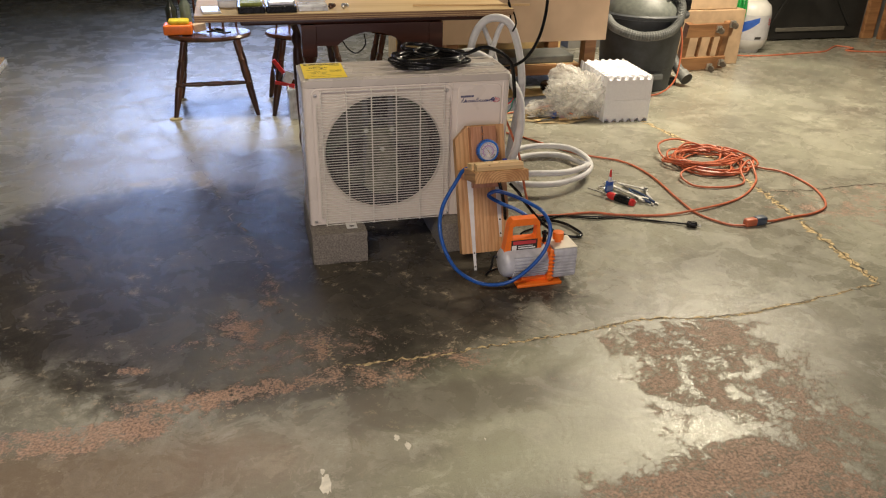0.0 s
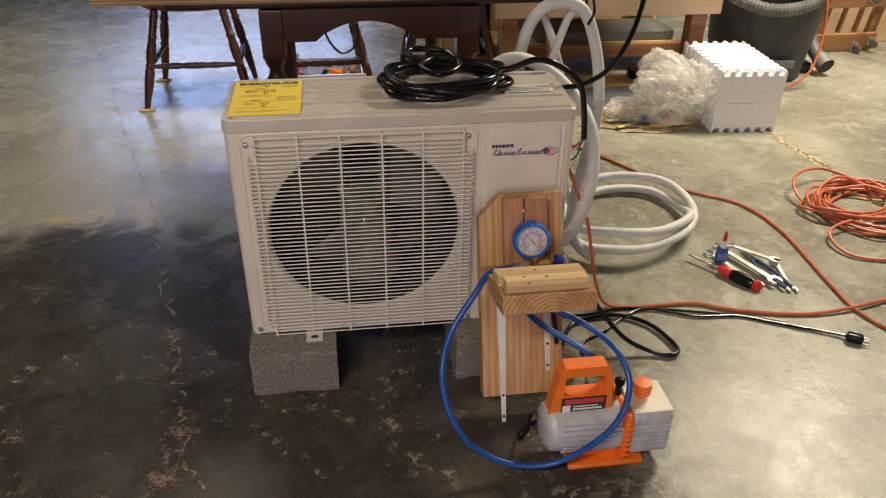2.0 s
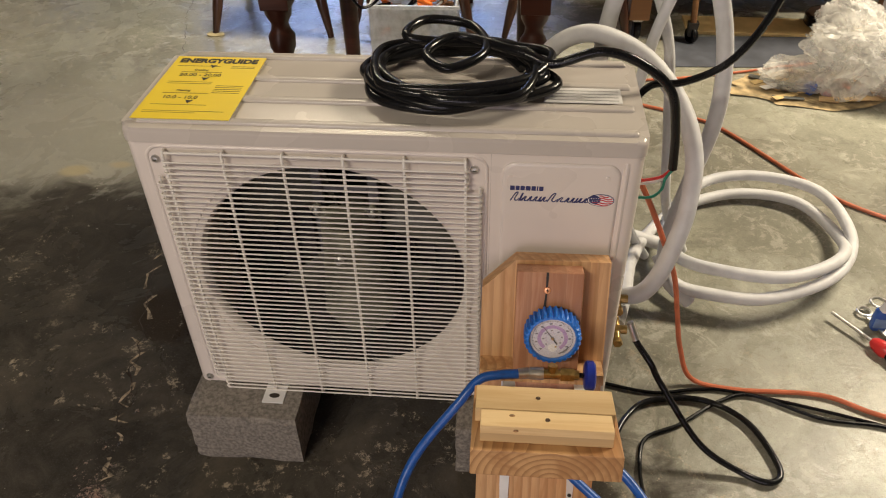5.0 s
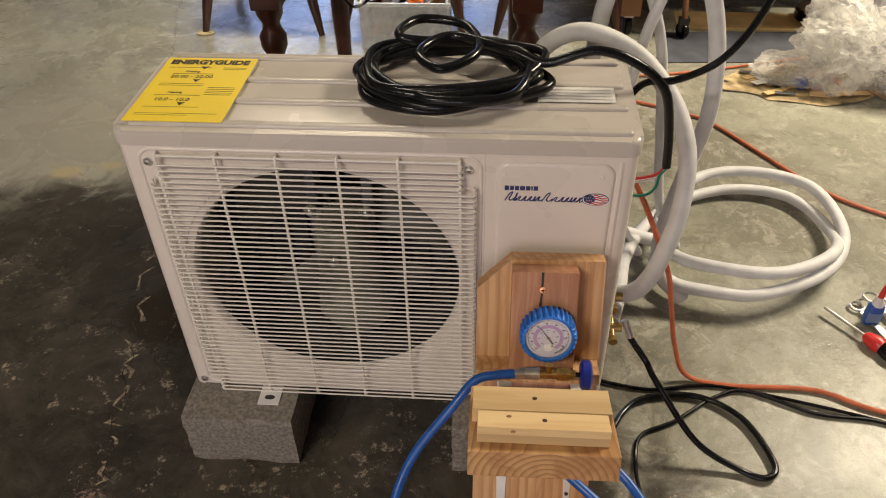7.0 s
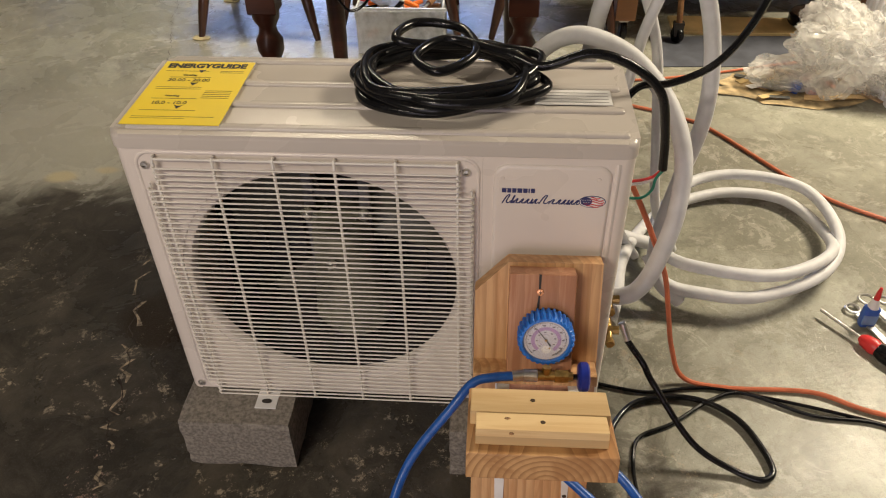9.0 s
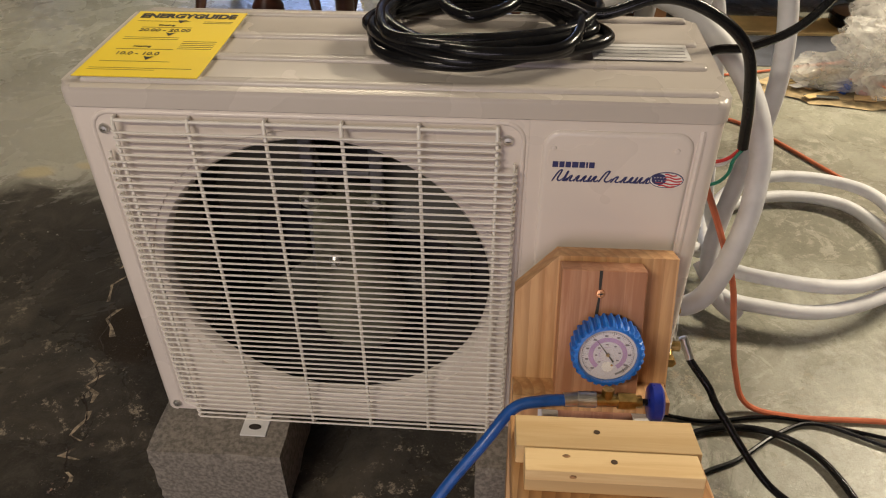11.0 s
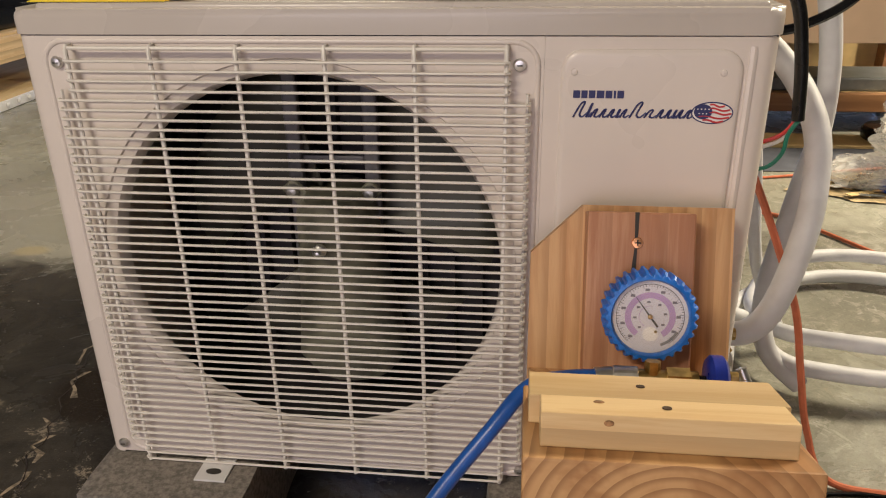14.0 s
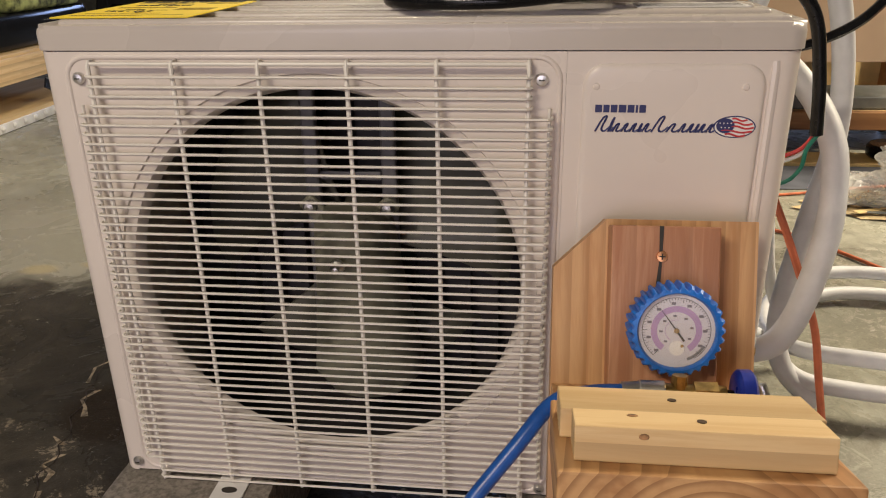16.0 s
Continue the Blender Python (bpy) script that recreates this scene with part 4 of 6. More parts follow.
part("cord", tube(spline([(2.0, -0.112, 0.014), (2.06, -0.108, 0.008), (2.177, -0.087, 0.007), (2.312, -0.069, 0.007), (2.432, 0.005, 0.007), (2.516, 0.199, 0.007), (2.508, 0.417, 0.007), (2.402, 0.51, 0.012)] + heap + [(1.96, 0.5, 0.03), (1.92, 0.36, 0.01), (2.05, 0.30, 0.008), (2.2, 0.33, 0.008), (2.26, 0.45, 0.03), (2.371, 0.541, 0.04), (2.33, 0.42, 0.012), (2.265, 0.322, 0.008), (2.13, 0.202, 0.007), (1.987, 0.126, 0.007), (1.777, 0.068, 0.012), (1.589, 0.055, 0.007), (1.391, 0.101, 0.007), (1.279, 0.150, 0.007), (1.102, 0.154, 0.007), (1.01, 0.172, 0.015), (0.975, 0.19, 0.09), (0.955, 0.20, 0.18), (0.932, 0.20, 0.28), (0.895, 0.20, 0.372), (0.861, 0.20, 0.448), (0.82, 0.20, 0.53), (0.803, 0.20, 0.57)], 8), 0.0055, 8), CORD, ex, smooth=True)
part("socket", turn(box(-0.035, 0.035, -0.017, 0.017, 0, 0.034, 0.008, 3), pose(1.94, -0.116, 0, 0, 0, 5)), CORD, ex, "orange moulded cord end", smooth=True)
part("plug", turn(box(-0.028, 0.03, -0.02, 0.02, 0, 0.038, 0.009, 3), pose(1.985, -0.112, 0, 0, 0, 5)), plain("blue_grey_plug", (0.06, 0.08, 0.12), 0.45), ex, "dark blue-grey plug", smooth=True)
cable("orange_wall_cord", [(0.75, 1.58, 0.006), (1.0, 1.62, 0.006), (1.217, 1.656, 0.006), (1.399, 1.702, 0.006), (1.595, 1.755, 0.010), (1.75, 1.80, 0.010)], 0.0045, CORD, "thin orange cord lying on the concrete", "extension cord")
cable("long_floor_cord", [(3.75, 3.02, 0.006), (4.05, 2.9, 0.006), (4.55, 2.93, 0.006), (4.78, 2.96, 0.006), (4.95, 3.08, 0.006), (5.06, 3.14, 0.006), (5.14, 3.03, 0.007), (4.98, 2.93, 0.012), (5.25, 2.86, 0.006), (5.9, 2.7, 0.006), (6.6, 2.5, 0.006)], 0.006, CORD, "thin brown-orange cord running along the floor", "extension cord")
cable("orange_vacuum_cord", [(2.72, 2.02, 0.50), (2.74, 1.99, 0.40), (2.745, 1.97, 0.25), (2.70, 1.93, 0.10), (2.60, 1.92, 0.02), (2.45, 1.90, 0.006), (2.3, 1.80, 0.006)], 0.006, CORD, "orange cord hanging beside the grey bin", "extension cord")

pc = thing("pump_power_cord", "black two-wire power cord with plug on the floor", "power cord")
part("cord", tube(spline([(0.86, -0.22, 0.10), (0.868, -0.15, 0.03), (0.872, -0.06, 0.006), (0.892, 0.011, 0.006), (0.967, 0.052, 0.006), (1.06, 0.119, 0.006), (1.135, 0.14, 0.007), (1.26, 0.088, 0.006), (1.382, 0.074, 0.006), (1.465, 0.036, 0.006), (1.624, -0.045, 0.008), (1.65, -0.07, 0.012)], 10), 0.0042, 8), BLACKRUB, pc, smooth=True)
part("plug", turn(box(-0.025, 0.02, -0.013, 0.013, 0, 0.026, 0.007, 3), pose(1.665, -0.08, 0.001, 0, 0, -32)), BLACKRUB, pc, smooth=True)
for dy in (-0.006, 0.006):
    part("prong", turn(box(0.02, 0.036, dy - 0.001, dy + 0.001, 0.009, 0.017), pose(1.665, -0.08, 0.001, 0, 0, -32)), STEEL, pc)
cable("second_black_cord", [(0.80, 0.16, 0.006), (0.92, 0.135, 0.006), (1.02, 0.15, 0.006), (1.10, 0.148, 0.006), (1.3, 0.10, 0.006), (1.45, 0.05, 0.006), (1.60, -0.03, 0.006)], 0.0038, BLACKRUB, "thin black cord on the concrete", "power cord")
bh = thing("black_service_hose", "black rubber charging hose looping over the floor", "hose")
part("hose", tube(spline([(0.846, 0.094, 0.228), (0.853, 0.084, 0.210), (0.882, 0.055, 0.180), (0.906, 0.038, 0.14), (0.985, -0.03, 0.05), (1.068, -0.064, 0.012), (1.118, -0.08, 0.010), (1.142, -0.045, 0.010), (1.106, 0.062, 0.010), (1.024, 0.117, 0.010), (0.916, 0.109, 0.010), (0.857, 0.059, 0.011), (0.80, -0.06, 0.03), (0.755, -0.16, 0.12), (0.725, -0.21, 0.25), (0.70, -0.19, 0.36)], 12), 0.0065, 10), BLACKRUB, bh, smooth=True)
part("ferrule", rod((0.838, 0.100, 0.245), (0.852, 0.086, 0.213), 0.0075, 10), STEEL, bh, "steel hose end", smooth=True)

# ---------------------------------------------------------------- gauge stand of offcut timber
SM = pose(0.555, -0.2167, 0.0094, -20, 0, 0)
SH = pose(0, -0.038, 0.395, 6, 0, 0)
stand = thing("gauge_stand", "home-made fir board stand leaning against the heat pump", "stand", m=SM)
BW = 0.198
part("back_board", prism([(0, 0.045), (BW, 0.045), (BW, 0.540), (0.052, 0.540), (0, 0.490)], -0.038, 0), PINE, stand)
part("front_board", box(0.053, 0.154, -0.074, -0.0382, 0.30, 0.534, 0.0015), PINE_R, stand, "reddish fir board with a dark split")
part("board_split", prism([(0.097, 0.534), (0.101, 0.534), (0.1, 0.50), (0.0985, 0.465), (0.0955, 0.44), (0.0935, 0.465), (0.0975, 0.50)], -0.0748, -0.0738), INK, stand)
part("copper_screw", lathe([(0.0055, 0), (0.005, 0.0015), (0.0005, 0.0018)], 16, m=pose(0.1, -0.074, 0.505, 90)), COPPER, stand, "bright copper-coloured screw")
part("screw_slot", box(0.0972, 0.1028, -0.0764, -0.0758, 0.5044, 0.5056), INK, stand)
part("screw_slot", box(0.0994, 0.1006, -0.0764, -0.0758, 0.5022, 0.5078), INK, stand)
shelf = part("shelf_block", turn(box(-0.004, 0.196, -0.264, -0.118, -0.041, 0, 0.002), SH), PINE_Y, stand, "thick fir shelf with end grain rings")
# added filler piece that stands for the shaded seam below the valve
part("rear_ledge", turn(box(0.001, 0.195, -0.046, -0.0012, -0.041, -0.022, 0.0015), SH), PINE, stand, "narrow fir filler added where the board is in shade")
part("rear_strip", turn(box(0.000, 0.190, -0.204, -0.150, 0.0003, 0.023, 0.0010), SH), PINE_X, stand, "pale pine strip")
part("front_cleat", turn(box(0.008, 0.183, -0.246, -0.210, 0.0003, 0.026, 0.0010), SH), PINE_X, stand, "pale pine cleat with knots")
DARKHOLE = plain("dark_brown_hole", (0.06, 0.032, 0.015), 0.8, bumps=0)
for x, y, z in ((0.086, -0.176, 0.0232), (0.097, -0.228, 0.0262)):
    part("screw_hole", turn(lathe([(0.0034, 0), (0.0034, 0.0006)], 12), SH @ pose(x, y, z)), DARKHOLE, stand)
KNOT = plain("dark_knot", (0.34, 0.18, 0.08), 0.7, var=0.4, scale=160, bumps=0)
for x, y, z, r, up in ((0.050, -0.222, 0.0262, 0.0030, 0), (0.055, -0.2462, 0.020, 0.0026, 90)):
    part("knot", turn(lathe([(r, 0), (r * 0.8, 0.0006)], 12), SH @ pose(x, y, z, up) @ Matrix.Diagonal((1.4, 0.9, 1, 1))), KNOT, stand)
for x, z0 in ((0.048, -0.0235), (0.160, 0.10)):
    br = part("steel_bracket", prism([(x - 0.012, 0.350), (x + 0.012, 0.350), (x + 0.006, z0), (x - 0.004, z0)], -0.0405, -0.0384), WHITEP, stand, "white pressed steel shelf bracket")
    part("bracket_arm", turn(box(x - 0.010, x + 0.010, -0.24, -0.004, -0.0437, -0.0413), SH), WHITEP, br)
    for z in (z0 + 0.07, z0 + 0.015):
        part("bracket_hole", turn(lathe([(0.0035, 0), (0.0035, 0.0008)], 10), pose(x + 0.001, -0.0405, z, 90)), INK, br)

# pressure gauge with a rubber guard, on a brass valve
GM = SM @ pose(0.110, -0.106, 0.4385, 6, 0, 0) @ Matrix.Scale(0.935, 4)
gauge = thing("pressure_gauge", "round dial pressure gauge in a bright blue rubber guard", "gauge", m=GM)
prof, n = [], 30
b = bmesh.new()
rings = []
for y, rr, amp in ((0.034, 0.030, 0), (0.034, 0.040, 0), (0.030, 0.044, 0.002), (0.004, 0.0445, 0.0022), (-0.002, 0.0425, 0.001), (-0.003, 0.0385, 0), (0.002, 0.0365, 0)):
    rings.append([b.verts.new(((rr + (amp if k % 4 in (0, 1) else -amp)) * math.cos(2 * math.pi * k / (n * 4)), y, (rr + (amp if k % 4 in (0, 1) else -amp)) * math.sin(2 * math.pi * k / (n * 4)))) for k in range(n * 4)])
for p, q in zip(rings, rings[1:]):
    for k in range(n * 4):
        b.faces.new((p[k], p[(k + 1) % (n * 4)], q[(k + 1) % (n * 4)], q[k]))
b.faces.new(rings[0])
part("rubber_guard", b, BLUERUB, gauge)
# white dial dimmed to lilac: shade and reflection are put into its colour
dial = part("dial", lathe([(0.0368, 0), (0.0368, 0.004)], 48, m=pose(0, 0.008, 0, 90)), plain("shaded_white_dial", (0.60, 0.58, 0.64), 0.45, var=0.03, bumps=0), gauge, "white dial with a lilac scale ring")


def arc_band(r0, r1, a0, a1, y, n=40):
    b = bmesh.new()
    pr = None
    for k in range(n + 1):
        a = radians(a0 + (a1 - a0) * k / n)
        v = (b.verts.new((r0 * math.cos(a), y, r0 * math.sin(a))), b.verts.new((r1 * math.cos(a), y, r1 * math.sin(a))))
        if pr:
            b.faces.new((pr[0], pr[1], v[1], v[0]))
        pr = v
    return b


part("scale_band", arc_band(0.0185, 0.0245, 235, -55, 0.0036), PURPLE, dial)
part("scale_band", arc_band(0.0325, 0.033, 230, -55, 0.0036), INK, dial)
part("scale_band", arc_band(0.0105, 0.011, 240, 80, 0.0036), PURPLE, dial)
part("scale_band", arc_band(0.0290, 0.0318, -28, -68, 0.0036, 12), plain("grey_scale_print", (0.2, 0.19, 0.2), 0.6, bumps=0), dial)
b = bmesh.new()
for k in range(58):
    a = radians(230 - 285 * k / 57)
    L = 0.0045 if k % 5 == 0 else 0.0022
    c, s = math.cos(a), math.sin(a)
    w = 0.00022
    b.faces.new([b.verts.new((r * c + q * s, 0.0034, r * s - q * c)) for r, q in ((0.0325, -w), (0.0325 - L, -w), (0.0325 - L, w), (0.0325, w))])
part("tick_marks", b, INK, dial)
b = bmesh.new()
for r, st, w, h in ((0.0272, 9, 0.0021, 0.0013), (0.0148, 12, 0.0016, 0.001)):
    for k in range(0, 27, 3 if r > 0.02 else 4):
        a = radians(228 - 281 * k / 26)
        x, z = r * math.cos(a), r * math.sin(a)
        b.faces.new([b.verts.new((x + dx * w, 0.0034, z + dz * h)) for dx, dz in ((-1, -1), (1, -1), (1, 1), (-1, 1))])
part("number_bars", b, plain("scale_digits_print", (0.16, 0.14, 0.17), 0.6, bumps=0), dial)
part("lower_plate", lathe([(0.0075, 0), (0.0075, 0.0005)], 20, m=pose(0.001, 0.0036, -0.0175, 90)), WHITEINK, dial)
part("small_screw", lathe([(0.0018, 0), (0.0012, 0.001)], 10, m=pose(0.006, 0.0034, -0.015, 90)), BRASS, dial)
na = radians(127)
part("needle", turn(prism([(-0.0125, -0.0011), (0, -0.0008), (0.0262, -0.00015), (0.0262, 0.00015), (0, 0.0008), (-0.0125, 0.0011)], 0.0020, 0.0026), Matrix.Rotation(-na, 4, "Y")), INK, dial)
part("needle_hub", lathe([(0.0026, 0), (0.002, 0.0018), (0.0003, 0.002)], 16, m=pose(0, 0.0028, 0, 90)), BRASS, dial, smooth=True)
lens = part("lens", lathe([(0.0372, 0), (0.0372, 0.0006)], 40, m=pose(0, -0.0005, 0, 90)), clear("gauge_lens", (0.95, 0.95, 0.95), 0.03, 0.955, True), gauge, "clear gauge lens")
lens.visible_shadow = False
MY, MZ = -0.015, -0.056
mani = part("valve_body", rod((0.002, MY, -0.040), (0.002, MY, MZ - 0.003), 0.0072, 12), BRASS, gauge, "brass valve and hose fittings", smooth=True)
part("cross_tube", rod((-0.030, MY, MZ), (0.045, MY, MZ), 0.0082, 12), BRASS, mani, smooth=True)
part("hex_nut", lathe([(0.0115, -0.011), (0.0115, 0.011)], 6, m=pose(0.026, MY, MZ, 0, 90, 0)), BRASS, mani)
part("hex_nut", lathe([(0.0078, -0.006), (0.0078, 0.006)], 6, m=pose(0.002, MY, -0.045)), BRASS, mani)
part("knurled_nut", lathe([(0.0098, -0.012), (0.0104, -0.011), (0.0104, 0.011), (0.0098, 0.012)], 20, m=pose(-0.024, MY, MZ, 0, 90, 0)), STEEL, mani)
part("hose_ferrule", rod((-0.036, MY, MZ), (-0.053, MY - 0.002, MZ - 0.001), 0.0095, 14), STEEL, mani, smooth=True)
part("knob", lathe([(0.004, 0), (0.021, 0.001), (0.0245, 0.004), (0.0245, 0.015), (0.021, 0.018), (0.006, 0.02)], 22, m=pose(0.0525, MY, MZ, 0, 90, 0)), NAVYKNOB, mani, "dark blue plastic hand wheel", smooth=True)
part("knob_stem", rod((0.04, MY, MZ), (0.055, MY, MZ), 0.0045, 10), BLACKRUB, mani)
hp = GM @ Vector((-0.050, MY - 0.002, MZ - 0.001))
blue = thing("blue_hose", "dark blue rubber charging hose looping round the pump", "hose")
part("hose", tube(spline([tuple(hp), tuple(hp + Vector((-0.03, -0.003, -0.001))), tuple(hp + Vector((-0.062, -0.010, -0.008))), (0.525, -0.232, 0.375), (0.462, -0.28, 0.302), (0.435, -0.34, 0.238), (0.448, -0.385, 0.16), (0.495, -0.41, 0.085), (0.585, -0.43, 0.035), (0.69, -0.445, 0.045), (0.79, -0.46, 0.145), (0.832, -0.43, 0.228), (0.826, -0.37, 0.275), (0.795, -0.30, 0.288), (0.74, -0.25, 0.305), (0.685, -0.23, 0.318), (0.655, -0.225, 0.300), (0.69, -0.27, 0.285), (0.74, -0.315, 0.272), (0.785, -0.345, 0.245), (0.812, -0.345, 0.215)], 12), 0.0072, 10), BLUEHOSE, blue, smooth=True)
part("end_fitting", rod((0.812, -0.345, 0.225), (0.815, -0.345, 0.17), 0.009, 10), BRASS, blue, "brass hose end", smooth=True)

# ---------------------------------------------------------------- vacuum pump
pump = thing("vacuum_pump", "silver vacuum pump with orange handle and base", "pump", (0.722, -0.374, 0))
part("base_foot", box(-0.005, 0.175, -0.062, 0.062, 0.0, 0.014, 0.005, 3), ORANGE, pump, "orange plastic base", smooth=True)
part("base_riser", box(0.02, 0.15, -0.035, 0.035, 0.013, 0.032, 0.006), ORANGE, pump)
part("motor_body", lathe([(0.028, -0.062), (0.045, -0.058), (0.056, -0.048), (0.059, -0.035), (0.059, 0.115)], 36, m=pose(0, 0, 0.088, 0, 90, 0)), ALU, pump, "silver motor casing", smooth=True)
for k in range(9):
    a = radians(52 + 11 * k)
    part("cooling_fin", turn(box(-0.022, 0.112, -0.0018, 0.0018, 0.057, 0.0645, 0.0008), pose(0, 0, 0.088) @ Matrix.Rotation(a, 4, "X")), ALU, pump)
part("flange", box(0.114, 0.134, -0.060, 0.060, 0.016, 0.150, 0.008, 3), ORANGE, pump, "orange flange", smooth=True)
for k in range(7):
    part("flange_rib", box(0.112, 0.136, -0.0635, -0.058, 0.03 + 0.016 * k, 0.036 + 0.016 * k, 0.002), ORANGE, pump)
tank = part("oil_tank", box(0.134, 0.232, -0.056, 0.056, 0.026, 0.148, 0.012, 3), ALU, pump, "ribbed silver oil tank", smooth=True)
for k in range(7):
    part("tank_rib", box(0.137, 0.226, -0.0585, -0.0555, 0.045 + 0.0125 * k, 0.050 + 0.0125 * k, 0.001), ALU, tank)
part("tank_lid", box(0.135, 0.229, -0.052, 0.052, 0.1475, 0.152, 0.003), CREAM, tank, "cream top plate")
part("sight_glass", lathe([(0.012, 0), (0.012, 0.004)], 18, m=pose(0.232, -0.01, 0.07, 0, 90, 0)), CLEARP, tank)
part("oil_cap", lathe([(0.012, 0), (0.012, 0.012), (0.021, 0.014), (0.022, 0.03), (0.020, 0.042), (0.001, 0.043)], 24, m=pose(0.170, 0.004, 0.150)), ORANGE, tank, "round orange filler cap", smooth=True)
hd = part("handle", prism([(-0.052, 0.132), (-0.036, 0.252), (-0.024, 0.268), (0.070, 0.268), (0.082, 0.252), (0.098, 0.132)], -0.018, 0.018), ORANGE, pump, "orange carrying handle")
pump_hole = box(-0.022, 0.072, -0.05, 0.05, 0.188, 0.242, 0.008)
cut = part("handle_opening", pump_hole, ORANGE)
mo = hd.modifiers.new("opening", "BOOLEAN")
mo.object, mo.operation = cut, "DIFFERENCE"
bpy.context.view_layer.update()
cut.matrix_world = pump.matrix_world
bpy.context.view_layer.update()
hd2 = bpy.data.meshes.new_from_object(hd.evaluated_get(bpy.context.evaluated_depsgraph_get()))
hd.modifiers.clear()
hd.data = hd2
bpy.data.objects.remove(cut)
pl = part("name_plate", box(-0.025, 0.078, -0.0192, -0.0178, 0.140, 0.184), INK, hd, "dark plate with red and white print")
part("plate_stripe", box(-0.018, 0.072, -0.0198, -0.0190, 0.166, 0.180), REDINK, pl)
part("plate_bar", box(0.002, 0.07, -0.0199, -0.0190, 0.148, 0.153), WHITEINK, pl)
part("plate_bar", box(0.002, 0.06, -0.0199, -0.0190, 0.157, 0.160), WHITEINK, pl)
part("plate_mark", box(-0.022, -0.004, -0.0199, -0.0190, 0.143, 0.163), WHITEINK, pl)
for x in (-0.028, 0.086):
    part("handle_bolt", lathe([(0.0045, 0), (0.0045, 0.002)], 10, m=pose(x, -0.018, 0.138, 90)), INK, hd)
part("inlet_port", lathe([(0.008, 0), (0.008, 0.03), (0.012, 0.032), (0.012, 0.042), (0.006, 0.046)], 14, m=pose(0.122, 0.02, 0.148)), BLACKRUB, pump, smooth=True)
part("power_lead", tube(spline([(-0.05, 0.02, 0.09), (-0.075, 0.03, 0.10), (-0.085, 0.02, 0.06), (-0.10, 0.03, 0.02), (-0.06, 0.09, 0.006), (0.14, 0.15, 0.006)], 8), 0.0042, 8), BLACKRUB, pump, smooth=True)

# ---------------------------------------------------------------- hand tools on the floor


def spanner(at, rz, L, label, r=0.011):
    o = thing("spanner", label, "spanner", m=pose(*at, 0, 0, rz))
    part("shank", box(r, L - r * 0.8, -r * 0.5, r * 0.5, 0.0, 0.006, 0.002), STEEL, o)
    b = bmesh.new()
    outl = []
    for k in range(25):
        a = radians(40 + 280 * k / 24)
        outl.append((L + r * 1.15 * math.cos(a), r * 1.15 * math.sin(a)))
    inn = [(L + r * 0.95, -r * 0.55), (L - 0.001, -r * 0.55), (L - r * 0.3, 0), (L - 0.001, r * 0.55), (L + r * 0.95, r * 0.55)]
    pts = outl + inn
    va = [b.verts.new((x, y, 0.0)) for x, y in pts]
    vb = [b.verts.new((x, y, 0.0075)) for x, y in pts]
    b.faces.new(vb)
    b.faces.new(va[::-1])
    for i in range(len(pts)):
        b.faces.new((va[i], va[(i + 1) % len(pts)], vb[(i + 1) % len(pts)], vb[i]))
    part("jaw", b, STEEL, o)
    ring = [(r * 0.85 * math.cos(2 * math.pi * k / 20), r * 0.85 * math.sin(2 * math.pi * k / 20), 0.0045) for k in range(20)]
    part("ring_end", tube(ring, 0.0038, 8, closed=True), STEEL, o, smooth=True)
    return o


spanner((1.46, 0.42, 0.004), -72, 0.21, "bright steel combination spanner lying among tools", 0.018)
spanner((1.50, 0.445, 0.012), -69, 0.235, "bright steel combination spanner lying among tools", 0.021)
spanner((1.655, 0.345, 0.002), -101, 0.165, "small steel combination spanner lying among tools", 0.015)
spanner((1.535, 0.435, 0.020), -46, 0.15, "bright steel combination spanner lying among tools", 0.016)
sd = thing("screwdriver", "screwdriver with a red and black handle", "screwdriver", m=pose(1.375, 0.40, 0.02, 0, 2, -54) @ Matrix.Diagonal((1.12, 1.35, 1.35, 1)))
part("blade", rod((0, 0, 0), (0.11, 0, 0), 0.003, 10), STEEL, sd, smooth=True)
part("handle", lathe([(0.006, 0), (0.011, 0.008), (0.0145, 0.03), (0.012, 0.04)], 18, m=pose(0.095, 0, 0, 0, 90, 0)), REDP, sd, "red handle collar", smooth=True)
part("grip", lathe([(0.012, 0), (0.0155, 0.015), (0.0155, 0.06), (0.013, 0.07)], 18, m=pose(0.135, 0, 0, 0, 90, 0)), BLACKRUB, sd, smooth=True)
part("end_cap", lathe([(0.013, 0), (0.0145, 0.012), (0.008, 0.022), (0.001, 0.023)], 18, m=pose(0.205, 0, 0, 0, 90, 0)), REDP, sd, smooth=True)
gl = thing("glue_bottle", "small blue bottle with a white neck and red tip", "bottle", (1.473, 0.371, 0))
part("bottle_body", box(-0.018, 0.018, -0.012, 0.012, 0.0, 0.062, 0.008, 3), BLUEP, gl, smooth=True)
part("bottle_label", box(-0.0165, 0.0165, -0.0128, 0.0128, 0.012, 0.042, 0.003), plain("pale_blue_label", (0.18, 0.28, 0.5), 0.5), gl)
part("neck", lathe([(0.013, 0), (0.010, 0.014), (0.005, 0.026)], 16, m=pose(0, 0, 0.060)), WHITEP, gl, smooth=True)
part("tip", lathe([(0.0068, 0), (0.0062, 0.014), (0.0035, 0.034), (0.001, 0.036)], 14, m=pose(0, 0, 0.084)), REDP, gl, "red screw tip", smooth=True)
pl2 = thing("pliers", "slim pliers with dark blue-grey handles", "pliers", m=pose(1.585, 0.37, 0.008, 0, 0, -82) @ Matrix.Scale(1.15, 4))
